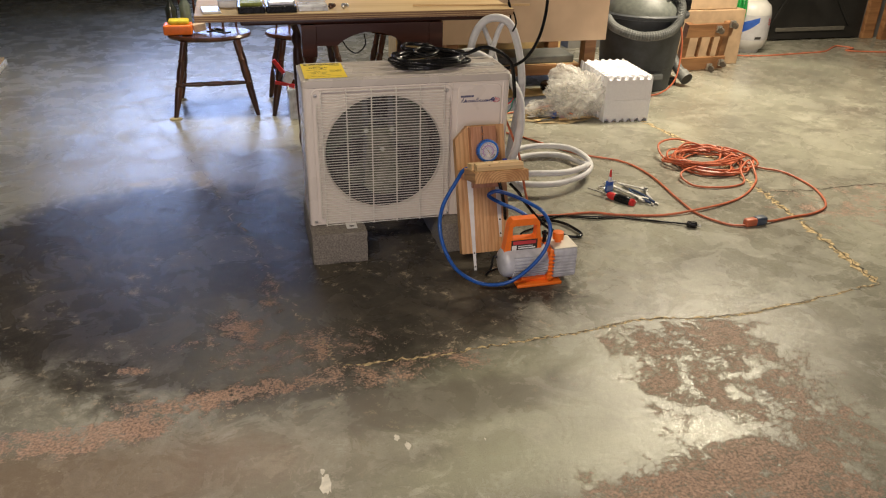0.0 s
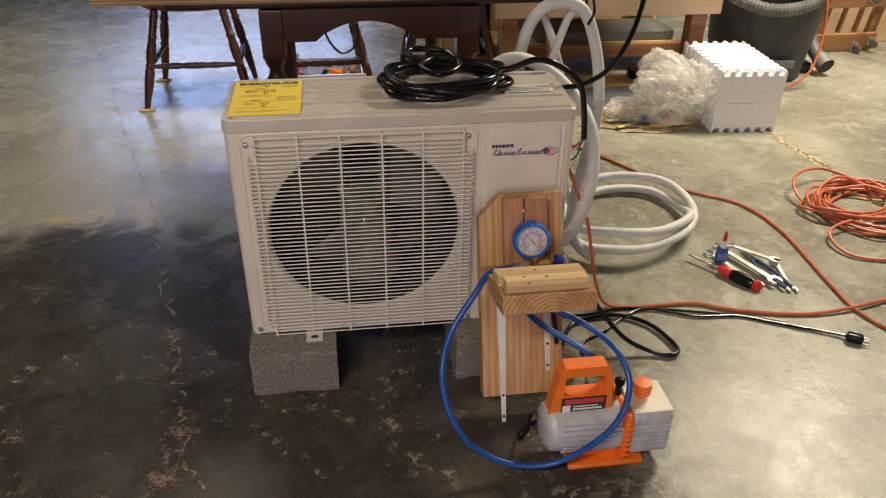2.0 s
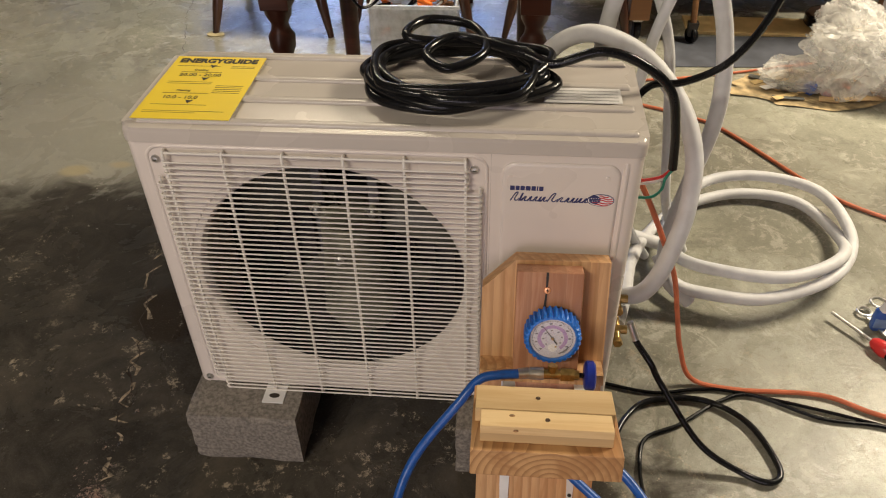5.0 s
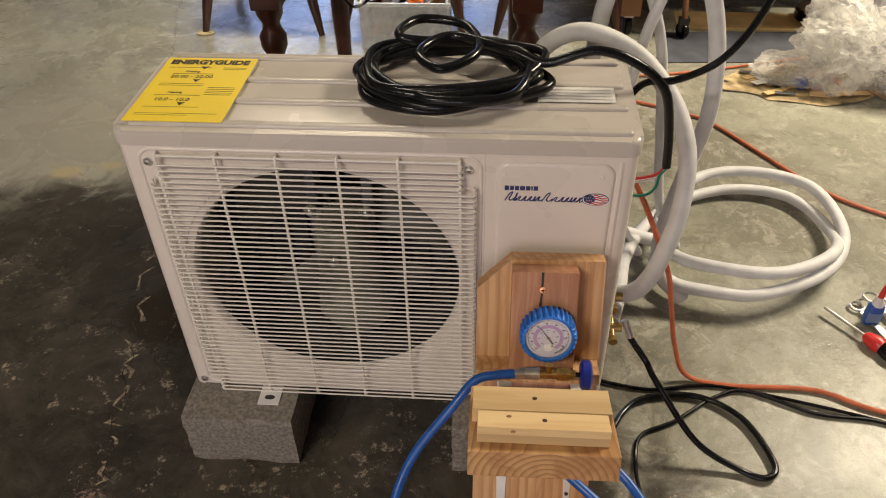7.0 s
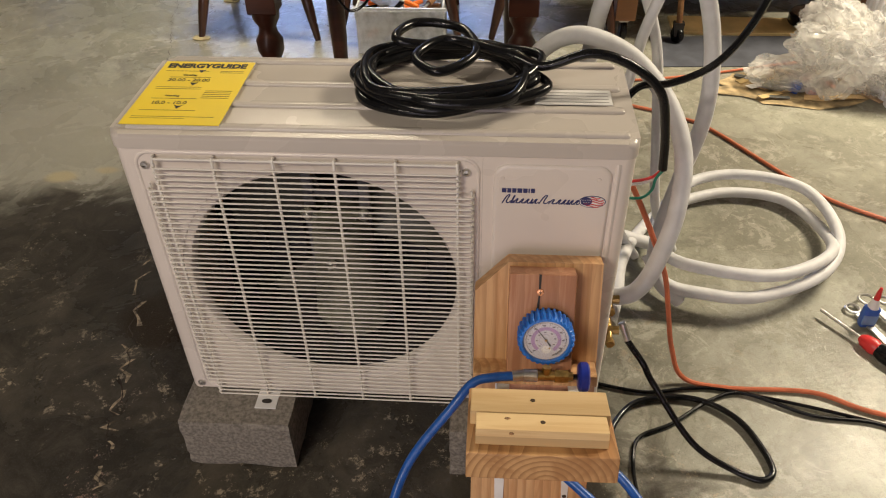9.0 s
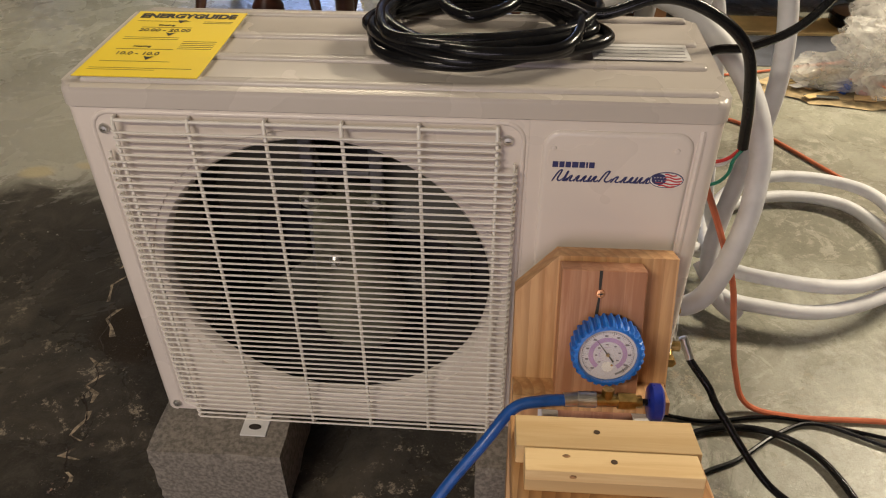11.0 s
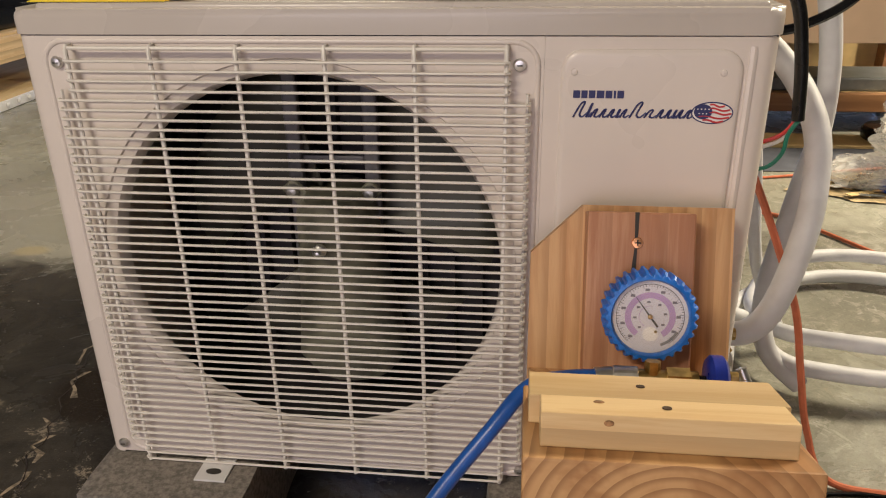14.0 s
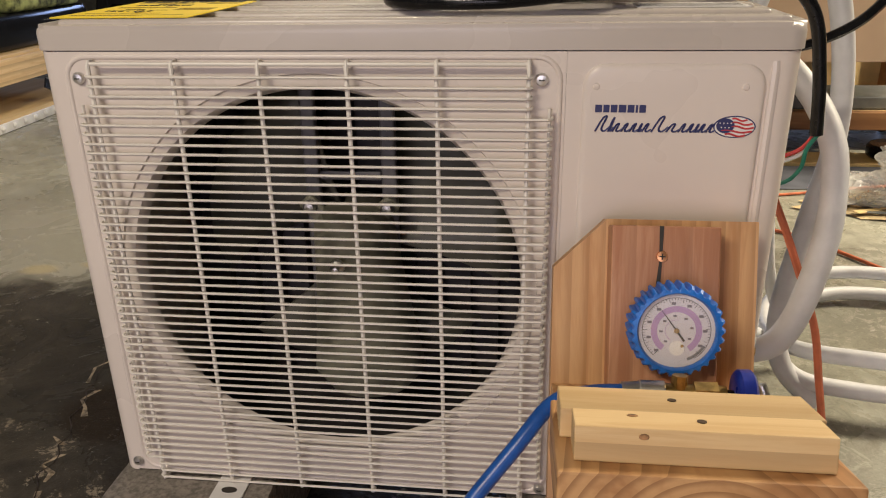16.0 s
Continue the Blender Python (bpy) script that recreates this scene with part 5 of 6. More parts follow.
for s in (-1, 1):
    part("handle", tube(spline([(0.0, 0, 0), (0.03, 0.012 * s, 0), (0.09, 0.016 * s, 0.002), (0.16, 0.010 * s, 0.004)], 6), [0.005] * 19, 8), plain("slate_handle", (0.045, 0.08, 0.17), 0.5), pl2, smooth=True)
    part("jaw", tube([(0.0, 0, 0), (-0.05, 0.003 * s, 0)], [0.0065, 0.002], 8), STEEL, pl2, smooth=True)

# ---------------------------------------------------------------- table and what lies on it
table = thing("table", "dark mahogany table with turned legs and scalloped apron", "table", (0, 0, 0))
TX0, TX1, TY0, TY1 = -0.20, 0.96, 0.60, 1.42
part("table_top", box(TX0, TX1, 0.585, TY1, 0.803, 0.826, 0.006, 3), MAHOG, table, smooth=True)
ap = [(0.062, 0.802), (0.062, 0.712), (0.20, 0.712)]
for k in range(13):
    u = k / 12
    ap.append((0.20 + 0.29 * u, 0.712 + 0.055 * math.sin(math.pi * u) ** 0.75))
ap += [(0.655, 0.712), (0.655, 0.802)]
part("apron", prism(ap, 0.575, 0.597), MAHOG, table)
part("apron", prism(ap, 1.34, 1.36), MAHOG, table)
for x in (0.075, 0.635):
    part("apron_rail", box(x - 0.012, x + 0.012, 0.60, 1.34, 0.72, 0.802), MAHOG, table)
for x in (0.080, 0.637):
    for y in (0.600, 1.335):
        lg = part("leg", box(x - 0.032, x + 0.032, y - 0.03, y + 0.03, 0.665, 0.802, 0.003), MAHOG, table)
        part("turned_leg", lathe([(0.016, 0), (0.022, 0.03), (0.024, 0.06), (0.019, 0.09), (0.026, 0.30), (0.030, 0.46), (0.026, 0.53), (0.020, 0.555), (0.029, 0.575), (0.030, 0.60), (0.021, 0.615), (0.019, 0.63), (0.029, 0.648), (0.031, 0.666)], 20, m=pose(x, y, 0)), MAHOG, lg, smooth=True)
sheet = thing("plywood_sheet", "bare plywood board lying on the table as a worktop", "plywood", (0, 0, 0))
part("board", box(-0.38, 0.99, 0.555, 1.62, 0.8262, 0.8535, 0.001), PLY, sheet)
for k in range(3):
    part("ply_layer", box(-0.381, 0.991, 0.5535, 0.556, 0.8275 + 0.0085 * k, 0.8335 + 0.0085 * k), PLYEDGE, sheet)
tz = 0.8537
for k, (x0, x1) in enumerate(((-0.205, -0.095), (-0.09, 0.036))):
    tr = thing("parts_tray", "black tray holding rows of yellow-green tipped parts", "tray", (x0, 0.575, tz), "trays on the table")
    w = x1 - x0
    part("tray_shell", box(0, w, 0, 0.19, 0, 0.028, 0.003), BLACKRUB, tr)
    for i in range(5):
        part("tipped_part", box(0.01, w - 0.01, 0.022 + 0.032 * i, 0.044 + 0.032 * i, 0.027, 0.042, 0.004), LIME if k == 0 or i > 2 else STEEL, tr)
    part("clip", box(w - 0.014, w - 0.004, 0.03, 0.16, 0.028, 0.045, 0.003), STEEL, tr)
ob = thing("clear_box", "small clear plastic box with a lid on the table", "box", (0.045, 0.60, tz))
part("box_body", box(0, 0.125, 0, 0.12, 0, 0.022, 0.004), CLEARP, ob)
part("box_lid", turn(box(0, 0.125, 0, 0.11, 0, 0.006, 0.002), pose(0, 0.12, 0.022, 68)), CLEARP, ob)
for x, y, mt, lb in ((0.184, 0.645, plain("brown_fitting", (0.10, 0.05, 0.03), 0.35, 0.4), "small brown metal fitting on the table"), (0.239, 0.64, STEEL, "small bright metal fitting on the table")):
    f = thing("pipe_fitting", lb, "fitting", (x, y, tz))
    part("barrel", lathe([(0.010, 0), (0.011, 0.012), (0.008, 0.015), (0.008, 0.03), (0.004, 0.031)], 14, m=pose(0, 0, 0.01, 70, 0, 30)), mt, f, smooth=True)
    part("collar", lathe([(0.013, 0), (0.013, 0.009)], 6, m=pose(0, 0, 0.012, 70, 0, 30)), mt, f)
ph = thing("phone", "pale glass-faced slab lying on the worktop", "phone", m=pose(-0.345, 0.585, tz, 0, 0, 6))
part("case", box(0, 0.075, 0, 0.14, 0, 0.009, 0.003), WHITEP, ph)
part("screen", box(0.004, 0.071, 0.008, 0.132, 0.0088, 0.0098), plain("glossy_blue_grey_glass", (0.10, 0.17, 0.30), 0.06, var=0.1, scale=20, bumps=0), ph)
wb = thing("white_tub", "small white lidded tub on the worktop", "tub", (-0.285, 0.72, tz))
part("tub_body", box(0, 0.08, 0, 0.10, 0, 0.03, 0.008, 3), WHITEP, wb, smooth=True)
part("tub_lid", box(-0.003, 0.083, -0.003, 0.103, 0.03, 0.036, 0.002), CLEARP, wb)
stick = thing("wood_stick", "thin wooden dowel sticking out over the table edge", "dowel", (0, 0, 0))
part("stick", rod((0.55, 0.65, 0.861), (1.08, 0.60, 0.861), 0.005, 8), PINE_X, stick)
part("cord_loop", tube(spline([(0.985, 0.61, 0.875), (0.985, 0.585, 0.85), (0.984, 0.57, 0.80), (0.99, 0.56, 0.765)], 8), 0.004, 6), BLACKRUB, stick)
cable("table_wire", [(0.315, 0.57, 0.76), (0.32, 0.565, 0.72), (0.30, 0.565, 0.69), (0.27, 0.565, 0.68), (0.24, 0.60, 0.70), (0.22, 0.64, 0.74)], 0.003, BLACKRUB, "thin dark wire hanging under the table", "wire")


def chair(m, label):
    """A plain turned-leg wooden chair."""
    c = thing("wooden_chair", label, "chair", m=m, group="chairs round the table")
    seat = lathe([(0.001, 0.44), (0.19, 0.44), (0.215, 0.448), (0.222, 0.46), (0.215, 0.472), (0.16, 0.466), (0.001, 0.462)], 36)
    part("seat", turn(seat, Matrix.Diagonal((1.12, 0.84, 1, 1))), CHAIRW, c, smooth=True)
    tops = [(-0.15, -0.14), (0.15, -0.14), (-0.15, 0.14), (0.15, 0.14)]
    feet = [(-0.245, -0.215), (0.245, -0.215), (-0.23, 0.215), (0.23, 0.215)]
    prof = [(0.0, 0.0125), (0.10, 0.0155), (0.25, 0.0205), (0.40, 0.0225), (0.43, 0.0175), (0.45, 0.0225), (0.48, 0.0165), (0.52, 0.0215), (0.62, 0.0225), (0.72, 0.017), (0.745, 0.022), (0.77, 0.0165), (0.9, 0.0185), (1.0, 0.0175)]
    for (tx, ty), (fx, fy) in zip(tops, feet):
        a, b2 = Vector((fx, fy, 0)), Vector((tx, ty, 0.446))
        part("leg", tube([a.lerp(b2, t) for t, _ in prof], [r for _, r in prof], 14), CHAIRW, c, smooth=True)

    def stretcher(a, b2):
        a, b2 = Vector(a), Vector(b2)
        pr = [(0, 0.009), (0.15, 0.012), (0.3, 0.0155), (0.36, 0.011), (0.4, 0.0145), (0.5, 0.016), (0.6, 0.0145), (0.64, 0.011), (0.7, 0.0155), (0.85, 0.012), (1, 0.009)]
        part("stretcher", tube([a.lerp(b2, t) for t, _ in pr], [r for _, r in pr], 12), CHAIRW, c, smooth=True)
    z, t = 0.20, 0.20 / 0.446
    p = [Vector((*f, 0)).lerp(Vector((*q, 0.446)), t) for f, q in zip(feet, tops)]
    stretcher(p[0], p[1])
    stretcher(p[0], p[2])
    stretcher(p[1], p[3])
    for x in (-0.16, -0.08, 0, 0.08, 0.16):
        part("back_spindle", tube([(x, 0.16, 0.46), (x * 1.15, 0.24, 0.88)], 0.007, 8), CHAIRW, c, smooth=True)
    part("back_rail", turn(box(-0.22, 0.22, -0.012, 0.012, 0, 0.07, 0.008), pose(0, 0.245, 0.86, -10)), CHAIRW, c, smooth=True)
    return c


c1 = chair(pose(-0.388, 2.19, 0), "dark-stained turned-leg wooden chair at the table corner")
copy_thing(c1, pose(0.19, 2.16, 0, 0, 0, 2))
copy_thing(c1, pose(0.83, 2.20, 0, 0, 0, -4))
for x, y in ((-0.634, 1.975), (-0.625, 2.40)):
    f = tagged(part("felt_pad", lathe([(0.028, 0), (0.03, 0.006), (0.02, 0.012)], 12, m=pose(x, y, 0) @ Matrix.Diagonal((1.3, 0.8, 1, 1))), plain("dirty_cream_felt", (0.45, 0.38, 0.22), 0.95), smooth=True), "dirty cream felt pad under a chair foot", "felt pad", "felt pads")
# clutter on the left chair
ob = thing("orange_case", "orange plastic case with a yellow lid on the chair", "case", (-0.648, 2.11, 0.472))
part("case_body", box(0, 0.165, 0, 0.13, 0, 0.058, 0.01, 3), ORANGE, ob, smooth=True)
part("case_lid", box(0.03, 0.15, 0.02, 0.11, 0.057, 0.085, 0.012, 3), plain("yellow_lid", (0.70, 0.58, 0.03), 0.5), ob, smooth=True)
for x, y, h, mt, lb in ((-0.60, 2.26, 0.20, plain("dark_bottle_glass", (0.03, 0.035, 0.03), 0.15), "dark glass bottle standing on the chair"), (-0.52, 2.27, 0.22, plain("grey_green_bottle", (0.14, 0.17, 0.14), 0.3), "grey-green bottle with a pale label on the chair")):
    o = thing("bottle", lb, "bottle", (x, y, 0.468))
    part("bottle_body", lathe([(0.03, 0), (0.034, 0.01), (0.034, h * 0.7), (0.014, h * 0.85), (0.013, h)], 18), mt, o, smooth=True)
    part("bottle_cap", lathe([(0.015, h), (0.015, h + 0.02), (0.001, h + 0.021)], 16), BLACKRUB, o)
ob = tagged(part("paper_box", turn(box(0, 0.075, 0, 0.06, 0, 0.045, 0.004), pose(-0.475, 2.19, 0.470, 0, -8, 8)), plain("cream_paper", (0.55, 0.45, 0.33), 0.8)), "small cream paper box on the chair", "box")
cable("tangled_lead", [(-0.40, 2.16, 0.480), (-0.34, 2.13, 0.49), (-0.30, 2.15, 0.482), (-0.33, 2.18, 0.49), (-0.37, 2.15, 0.495), (-0.31, 2.11, 0.482), (-0.26, 2.12, 0.482)], 0.006, BLACKRUB, "tangled black lead on the chair seat", "lead")

# clear bin of tools under the table, pliers standing out of the chair
bin_ = thing("clear_bin", "clear plastic bin full of orange-handled tools on the floor", "storage bin", (0.045, 1.85, 0))
b = bmesh.new()
for x0, x1, y0, y1 in ((0, 0.34, 0, 0.006), (0, 0.34, 0.234, 0.24), (0, 0.006, 0.0062, 0.2338), (0.334, 0.34, 0.0062, 0.2338)):
    box(x0, x1, y0, y1, 0.006, 0.185, bm=b)
part("bin_wall", b, CLEARP, bin_)
part("bin_floor", box(0, 0.34, 0, 0.24, 0, 0.006), CLEARP, bin_)
for y in (-0.012, 0.2405):
    part("bin_rim", box(-0.012, 0.352, y, y + 0.0115, 0.176, 0.19, 0.003), CLEARP, bin_)
rng = random.Random(9)
for k in range(16):
    x, y, z = rng.uniform(0.05, 0.28), rng.uniform(0.05, 0.19), 0.04 + 0.01 * k
    a = rng.uniform(0, 6.28)
    L = rng.uniform(0.05, 0.09)
    d = Vector((math.cos(a) * L, math.sin(a) * L * 0.5, rng.uniform(-0.02, 0.03)))
    t = thing("hand_tool", ("orange", "dark steel", "brown")[k % 3] + "-handled tool in the clear bin", "tool", group="tools in the bin")
    part("tool_handle", tube([Vector((x, y, z)) - d + Vector((0.045, 1.85, 0)), Vector((x, y, z)) + Vector((0.045, 1.85, 0))], [0.009, 0.012], 8), (ORANGE, BLACKRUB, CRATE)[k % 3], t, smooth=True)
    part("tool_shaft", rod(Vector((x, y, z)) + Vector((0.045, 1.85, 0)), Vector((x, y, z)) + d * 0.8 + Vector((0.045, 1.85, 0)), 0.005, 8), STEEL, t)
cl = thing("spring_clamp", "red-handled spring clamp hanging on a chair stretcher", "clamp", (0.03, 1.96, 0.17))
part("clamp_arm", turn(box(-0.06, 0.06, -0.012, 0.012, -0.01, 0.012, 0.004), pose(0, 0, 0.02, 0, 14, 0)), REDP, cl)
part("clamp_arm", turn(box(-0.05, 0.05, -0.012, 0.012, -0.012, 0.012, 0.004), pose(-0.03, 0, 0.13, 0, 55, 0)), REDP, cl)
part("clamp_jaw", turn(box(-0.03, 0.03, -0.01, 0.01, 0.0, 0.07, 0.004), pose(0.01, 0, 0.03, 0, 25, 0)), STEEL, cl)

# ---------------------------------------------------------------- packing foam, bag, scraps


def styro_block():
    ang = 15
    o = thing("foam_packing_block", "white moulded polystyrene packing block with ribbed edges", "packing foam", m=pose(1.93, 1.42, 0, 0, 0, -3))
    w, d, h = 0.30, 0.46, 0.285
    # the lower and upper halves, with notches along the edges
    for z0, z1 in ((0, 0.138), (0.1395, h)):
        b = bmesh.new()
        n = 6
        out = [(0, 0)]
        low = z0 == 0
        zf = z0 if low else z1
        pts = []
        for k in range(n):
            xa = w * (k + 0.28) / n
            xb = w * (k + 0.72) / n
            pts += [(xa - 0.006, 0), (xa, 0.022), (xb, 0.022), (xb + 0.006, 0)]
        sgn = 1 if low else -1
        outline = [(0.004, zf)] + [(x, zf + sgn * z) for x, z in pts] + [(w - 0.004, zf), (w, zf + sgn * 0.01), (w, z1 if low else z0), (0, z1 if low else z0), (0, zf + sgn * 0.01)]
        prism(outline, 0, 0.035, b)
        prism(outline, d - 0.035, d, b)
        ys = 0.0352
        box(0.03, w - 0.03, ys, d - ys, z0 + (0.0 if low else 0.0), z1 - (0.0 if low else 0.0), bm=b)
        m = 8
        for k in range(m):
            ya = ys + (d - 2 * ys) * k / m
            yb = ya + (d - 2 * ys) / m * 0.6
            box(0, 0.0298, ya + 0.0, yb, z0, z1, 0.003, 1, bm=b)
            box(w - 0.0298, w, ya, yb, z0, z1, 0.003, 1, bm=b)
        part("foam_half", b, STYRO, o)
    part("foam_core", box(0.012, w - 0.012, 0.012, d - 0.012, 0.028, h - 0.03), STYRO, o)
    # dent drawn as a flat disc, its shade put into the colour
    part("foam_pit", lathe([(0.055, 0), (0.05, 0.002)], 20, m=pose(0.17, 0.25, h - 0.0005)), plain("shaded_polystyrene_dent", (0.70, 0.68, 0.62), 0.85), o, "round dent")


styro_block()


def crumple(name, centre, size, seed, material, label, cat, amp=0.5, sub=5):
    b = bmesh.new()
    bmesh.ops.create_icosphere(b, subdivisions=sub, radius=1)
    off = Vector((seed * 3.1, seed * 1.7, seed))
    for v in b.verts:
        p = v.co.copy()
        q = noise.noise(p * 1.4 + off) * 0.6 + abs(noise.noise(p * 3.2 + off)) * 0.55 - abs(noise.noise(p * 7.0 + off)) * 0.30 + abs(noise.noise(p * 15.0 + off)) * 0.10
        p = p * (0.85 + amp * q)
        v.co = Vector((centre[0] + p.x * size[0], centre[1] + p.y * size[1], max(0.004 + 0.004 * abs(p.x), centre[2] + p.z * size[2])))
    return tagged(part(name, b, material, smooth=False), label, cat)


bagob = thing("plastic_bag", "crumpled clear plastic packing bag beside the foam block", "plastic bag", (0, 0, 0))


def film(centre, size, seed):
    """A puffed, creased sheet of thin film."""
    b = bmesh.new()
    bmesh.ops.create_icosphere(b, subdivisions=6, radius=1)
    off = Vector((seed * 3.1, seed * 1.7, seed * 0.7))
    for v in b.verts:
        p = v.co.copy()
        w = p + Vector((noise.noise(p * 1.1 + off), noise.noise(p * 1.1 + off * 2), noise.noise(p * 1.1 - off))) * 0.7
        q = 0.55 * noise.noise(w * 1.2 + off) + 0.38 * (1 - 2 * abs(noise.noise(w * 2.1 + off))) + 0.16 * (1 - 2 * abs(noise.noise(w * 4.5 - off))) + 0.05 * (1 - 2 * abs(noise.noise(w * 11 + off)))
        p = p * (0.72 + 0.6 * q)
        v.co = Vector((centre[0] + p.x * size[0], centre[1] + p.y * size[1], max(0.006 + 0.01 * abs(p.y), centre[2] + p.z * size[2])))
    return part("film_fold", b, BAG, bagob, smooth=True)


for k, (c, s) in enumerate((((1.82, 1.60, 0.11), (0.20, 0.17, 0.15)), ((1.76, 1.62, 0.20), (0.13, 0.12, 0.12)), ((1.65, 1.62, 0.05), (0.15, 0.10, 0.06)), ((1.88, 1.56, 0.16), (0.12, 0.13, 0.13)))):
    film(c, s, 5 + k)

rng = random.Random(77)
b = bmesh.new()
cen = b.verts.new((1.66, 1.66, 0.004))
rim = []
for k in range(30):
    a = 2 * math.pi * k / 30
    f = rng.uniform(0.82, 1.1)
    rim.append(b.verts.new((1.67 + 0.30 * f * math.cos(a), 1.60 + 0.155 * f * math.sin(a), 0.003 + rng.uniform(0, 0.004))))
for k in range(30):
    b.faces.new((cen, rim[k], rim[(k + 1) % 30]))
tagged(part("cardboard_scrap", b, plain("torn_yellow_card", (0.44, 0.33, 0.18), 0.85, var=0.35, scale=20)), "torn flattened yellow-brown cardboard scrap on the floor", "cardboard")
for k in range(22):
    x, y = 1.50 + rng.random() * 0.42, 1.50 + rng.random() * 0.20
    L, w = rng.uniform(0.02, 0.055), rng.uniform(0.006, 0.018)
    mt = (PINE_X, YCARD, CARD, WHITEP, PINE, GREYH, ORANGE)[k % 7]
    tagged(part("scrap", turn(box(-L, L, -w, w, 0, 0.003, 0.0008), pose(x, y, 0.008 + 0.002 * (k % 3), rng.uniform(-6, 6), rng.uniform(-6, 6), rng.uniform(0, 180))), mt), "small offcut of wood, card or plastic on the floor", "scrap", "scraps by the packing foam")
crumple("blue_tape_wad", (1.655, 1.555, 0.025), (0.024, 0.02, 0.024), 21, BLUEP, "crumpled wad of blue tape on the scraps", "tape", 0.8, 3)
crumple("grey_paper_wad", (1.60, 1.585, 0.016), (0.05, 0.035, 0.016), 23, plain("grey_crumpled_paper", (0.30, 0.29, 0.24), 0.9), "crumpled grey paper on the scraps", "paper", 0.6, 3)
crumple("pink_paper_wad", (1.71, 1.54, 0.014), (0.022, 0.016, 0.014), 24, plain("pinkish_paper", (0.55, 0.38, 0.36), 0.9), "crumpled pink paper on the scraps", "paper", 0.6, 3)

# thin dark sheet standing in for the bench's shadow on the concrete
tagged(part("shade_sheet", turn(box(-0.36, 0.30, -0.15, 0.13, 0.001, 0.004, 0.001), pose(1.58, 1.92, 0, 0, 0, 2)), SHADESHEET), "thin dark slate sheet drawn as the workbench's shade on the floor", "mat")
tagged(part("plywood_strip", turn(box(-0.42, 0.42, -0.085, 0.085, 0.001, 0.013, 0.001), pose(1.74, 2.14, 0, 0, 0, -2)), YCARD), "pale yellow plywood offcut on the floor", "plywood")
ob = thing("robot_puck", "round black low pad lying under the cart", "pad", (1.90, 2.16, 0.0135))
part("disc", lathe([(0.09, 0), (0.098, 0.008), (0.098, 0.04), (0.09, 0.05), (0.001, 0.052)], 28), BLACKRUB, ob, smooth=True)

# ---------------------------------------------------------------- rolling workbench with a hanging panel
cart = thing("workbench_cart", "wooden rolling workbench with a tan hardboard front", "workbench", (0, 0, 0))
part("front_panel", box(1.02, 2.15, 1.95, 1.962, 0.395, 0.86, 0.002), PANELB, cart, "tan hardboard front panel")
part("top", box(0.95, 2.18, 1.93, 2.75, 0.862, 0.90, 0.003), PLY, cart)
for x in (1.10, 2.06):
    for y in (2.02, 2.66):
        part("post", box(x - 0.04, x + 0.04, y - 0.04, y + 0.04, 0.09, 0.86, 0.003), CRATE, cart)
part("lower_rail", box(1.06, 2.16, 2.29, 2.33, 0.085, 0.155, 0.003), CRATE, cart, "brown lower rail")
part("lower_shelf", box(1.07, 2.15, 2.331, 2.70, 0.135, 0.15), PLY, cart)
part("lower_back", box(1.07, 2.15, 2.70, 2.72, 0.09, 0.80), YCARD, cart)
part("grey_tray", box(1.35, 2.12, 2.36, 2.62, 0.151, 0.205, 0.008), GREYH, cart, "grey tray on the lower shelf")
for x, y in ((1.10, 2.02), (2.06, 2.02), (1.10, 2.66), (2.06, 2.66)):
    cs = part("caster", lathe([(0.012, -0.013), (0.036, -0.013), (0.040, -0.008), (0.040, 0.008), (0.036, 0.013), (0.012, 0.013)], 20, m=pose(x, y, 0.04, 0, 90, 0)), BLACKRUB, cart, "black rubber caster", smooth=True)
    part("fork", box(x - 0.02, x + 0.02, y - 0.018, y + 0.018, 0.075, 0.0895, 0.003), STEEL, cs)
fc = thing("trolley_leg", "dark leg and caster of a small trolley", "trolley", (1.315, 1.99, 0))
part("wheel", lathe([(0.008, -0.011), (0.03, -0.011), (0.033, -0.006), (0.033, 0.006), (0.03, 0.011), (0.008, 0.011)], 20, m=pose(0, 0, 0.033, 0, 90, 25)), BLACKRUB, fc, smooth=True)
part("fork", prism([(-0.015, 0.03), (0.015, 0.03), (0.02, 0.085), (-0.02, 0.085)], -0.016, 0.016), INK, fc)
part("stem", rod((0, 0, 0.08), (-0.02, 0.0, 0.32), 0.012, 10), CRATE, fc)
yb = thing("cardboard_carton", "tall yellow-brown cardboard carton behind the table", "carton", (0.86, 2.62, 0))
part("carton_body", box(0, 0.34, 0, 0.30, 0.0, 0.62, 0.002), YCARD, yb)
part("carton_flap", turn(box(0.005, 0.335, 0, 0.003, -0.14, 0), pose(0, -0.003, 0.62, -12)), YCARD, yb)

# ---------------------------------------------------------------- grey bin vacuum, dolly, cartons, tank
BX, BY = 2.565, 2.255
can = thing("wet_dry_vacuum", "dark grey bin with a vacuum hose wrapped round it", "vacuum", (BX, BY, 0))
part("bin_body", lathe([(0.235, 0.0), (0.245, 0.01), (0.262, 0.16), (0.268, 0.165), (0.285, 0.44), (0.29, 0.45), (0.29, 0.50), (0.28, 0.505)], 44), CANG, can, smooth=True)
part("rim", lathe([(0.30, 0.50), (0.318, 0.505), (0.32, 0.525), (0.305, 0.535), (0.28, 0.53)], 44), CANG, can, smooth=True)
part("lid", lathe([(0.28, 0.53), (0.27, 0.56), (0.22, 0.62), (0.18, 0.66), (0.001, 0.67)], 40), plain("grey_green_lid", (0.13, 0.14, 0.125), 0.45), can, "grey-green motor lid", smooth=True)
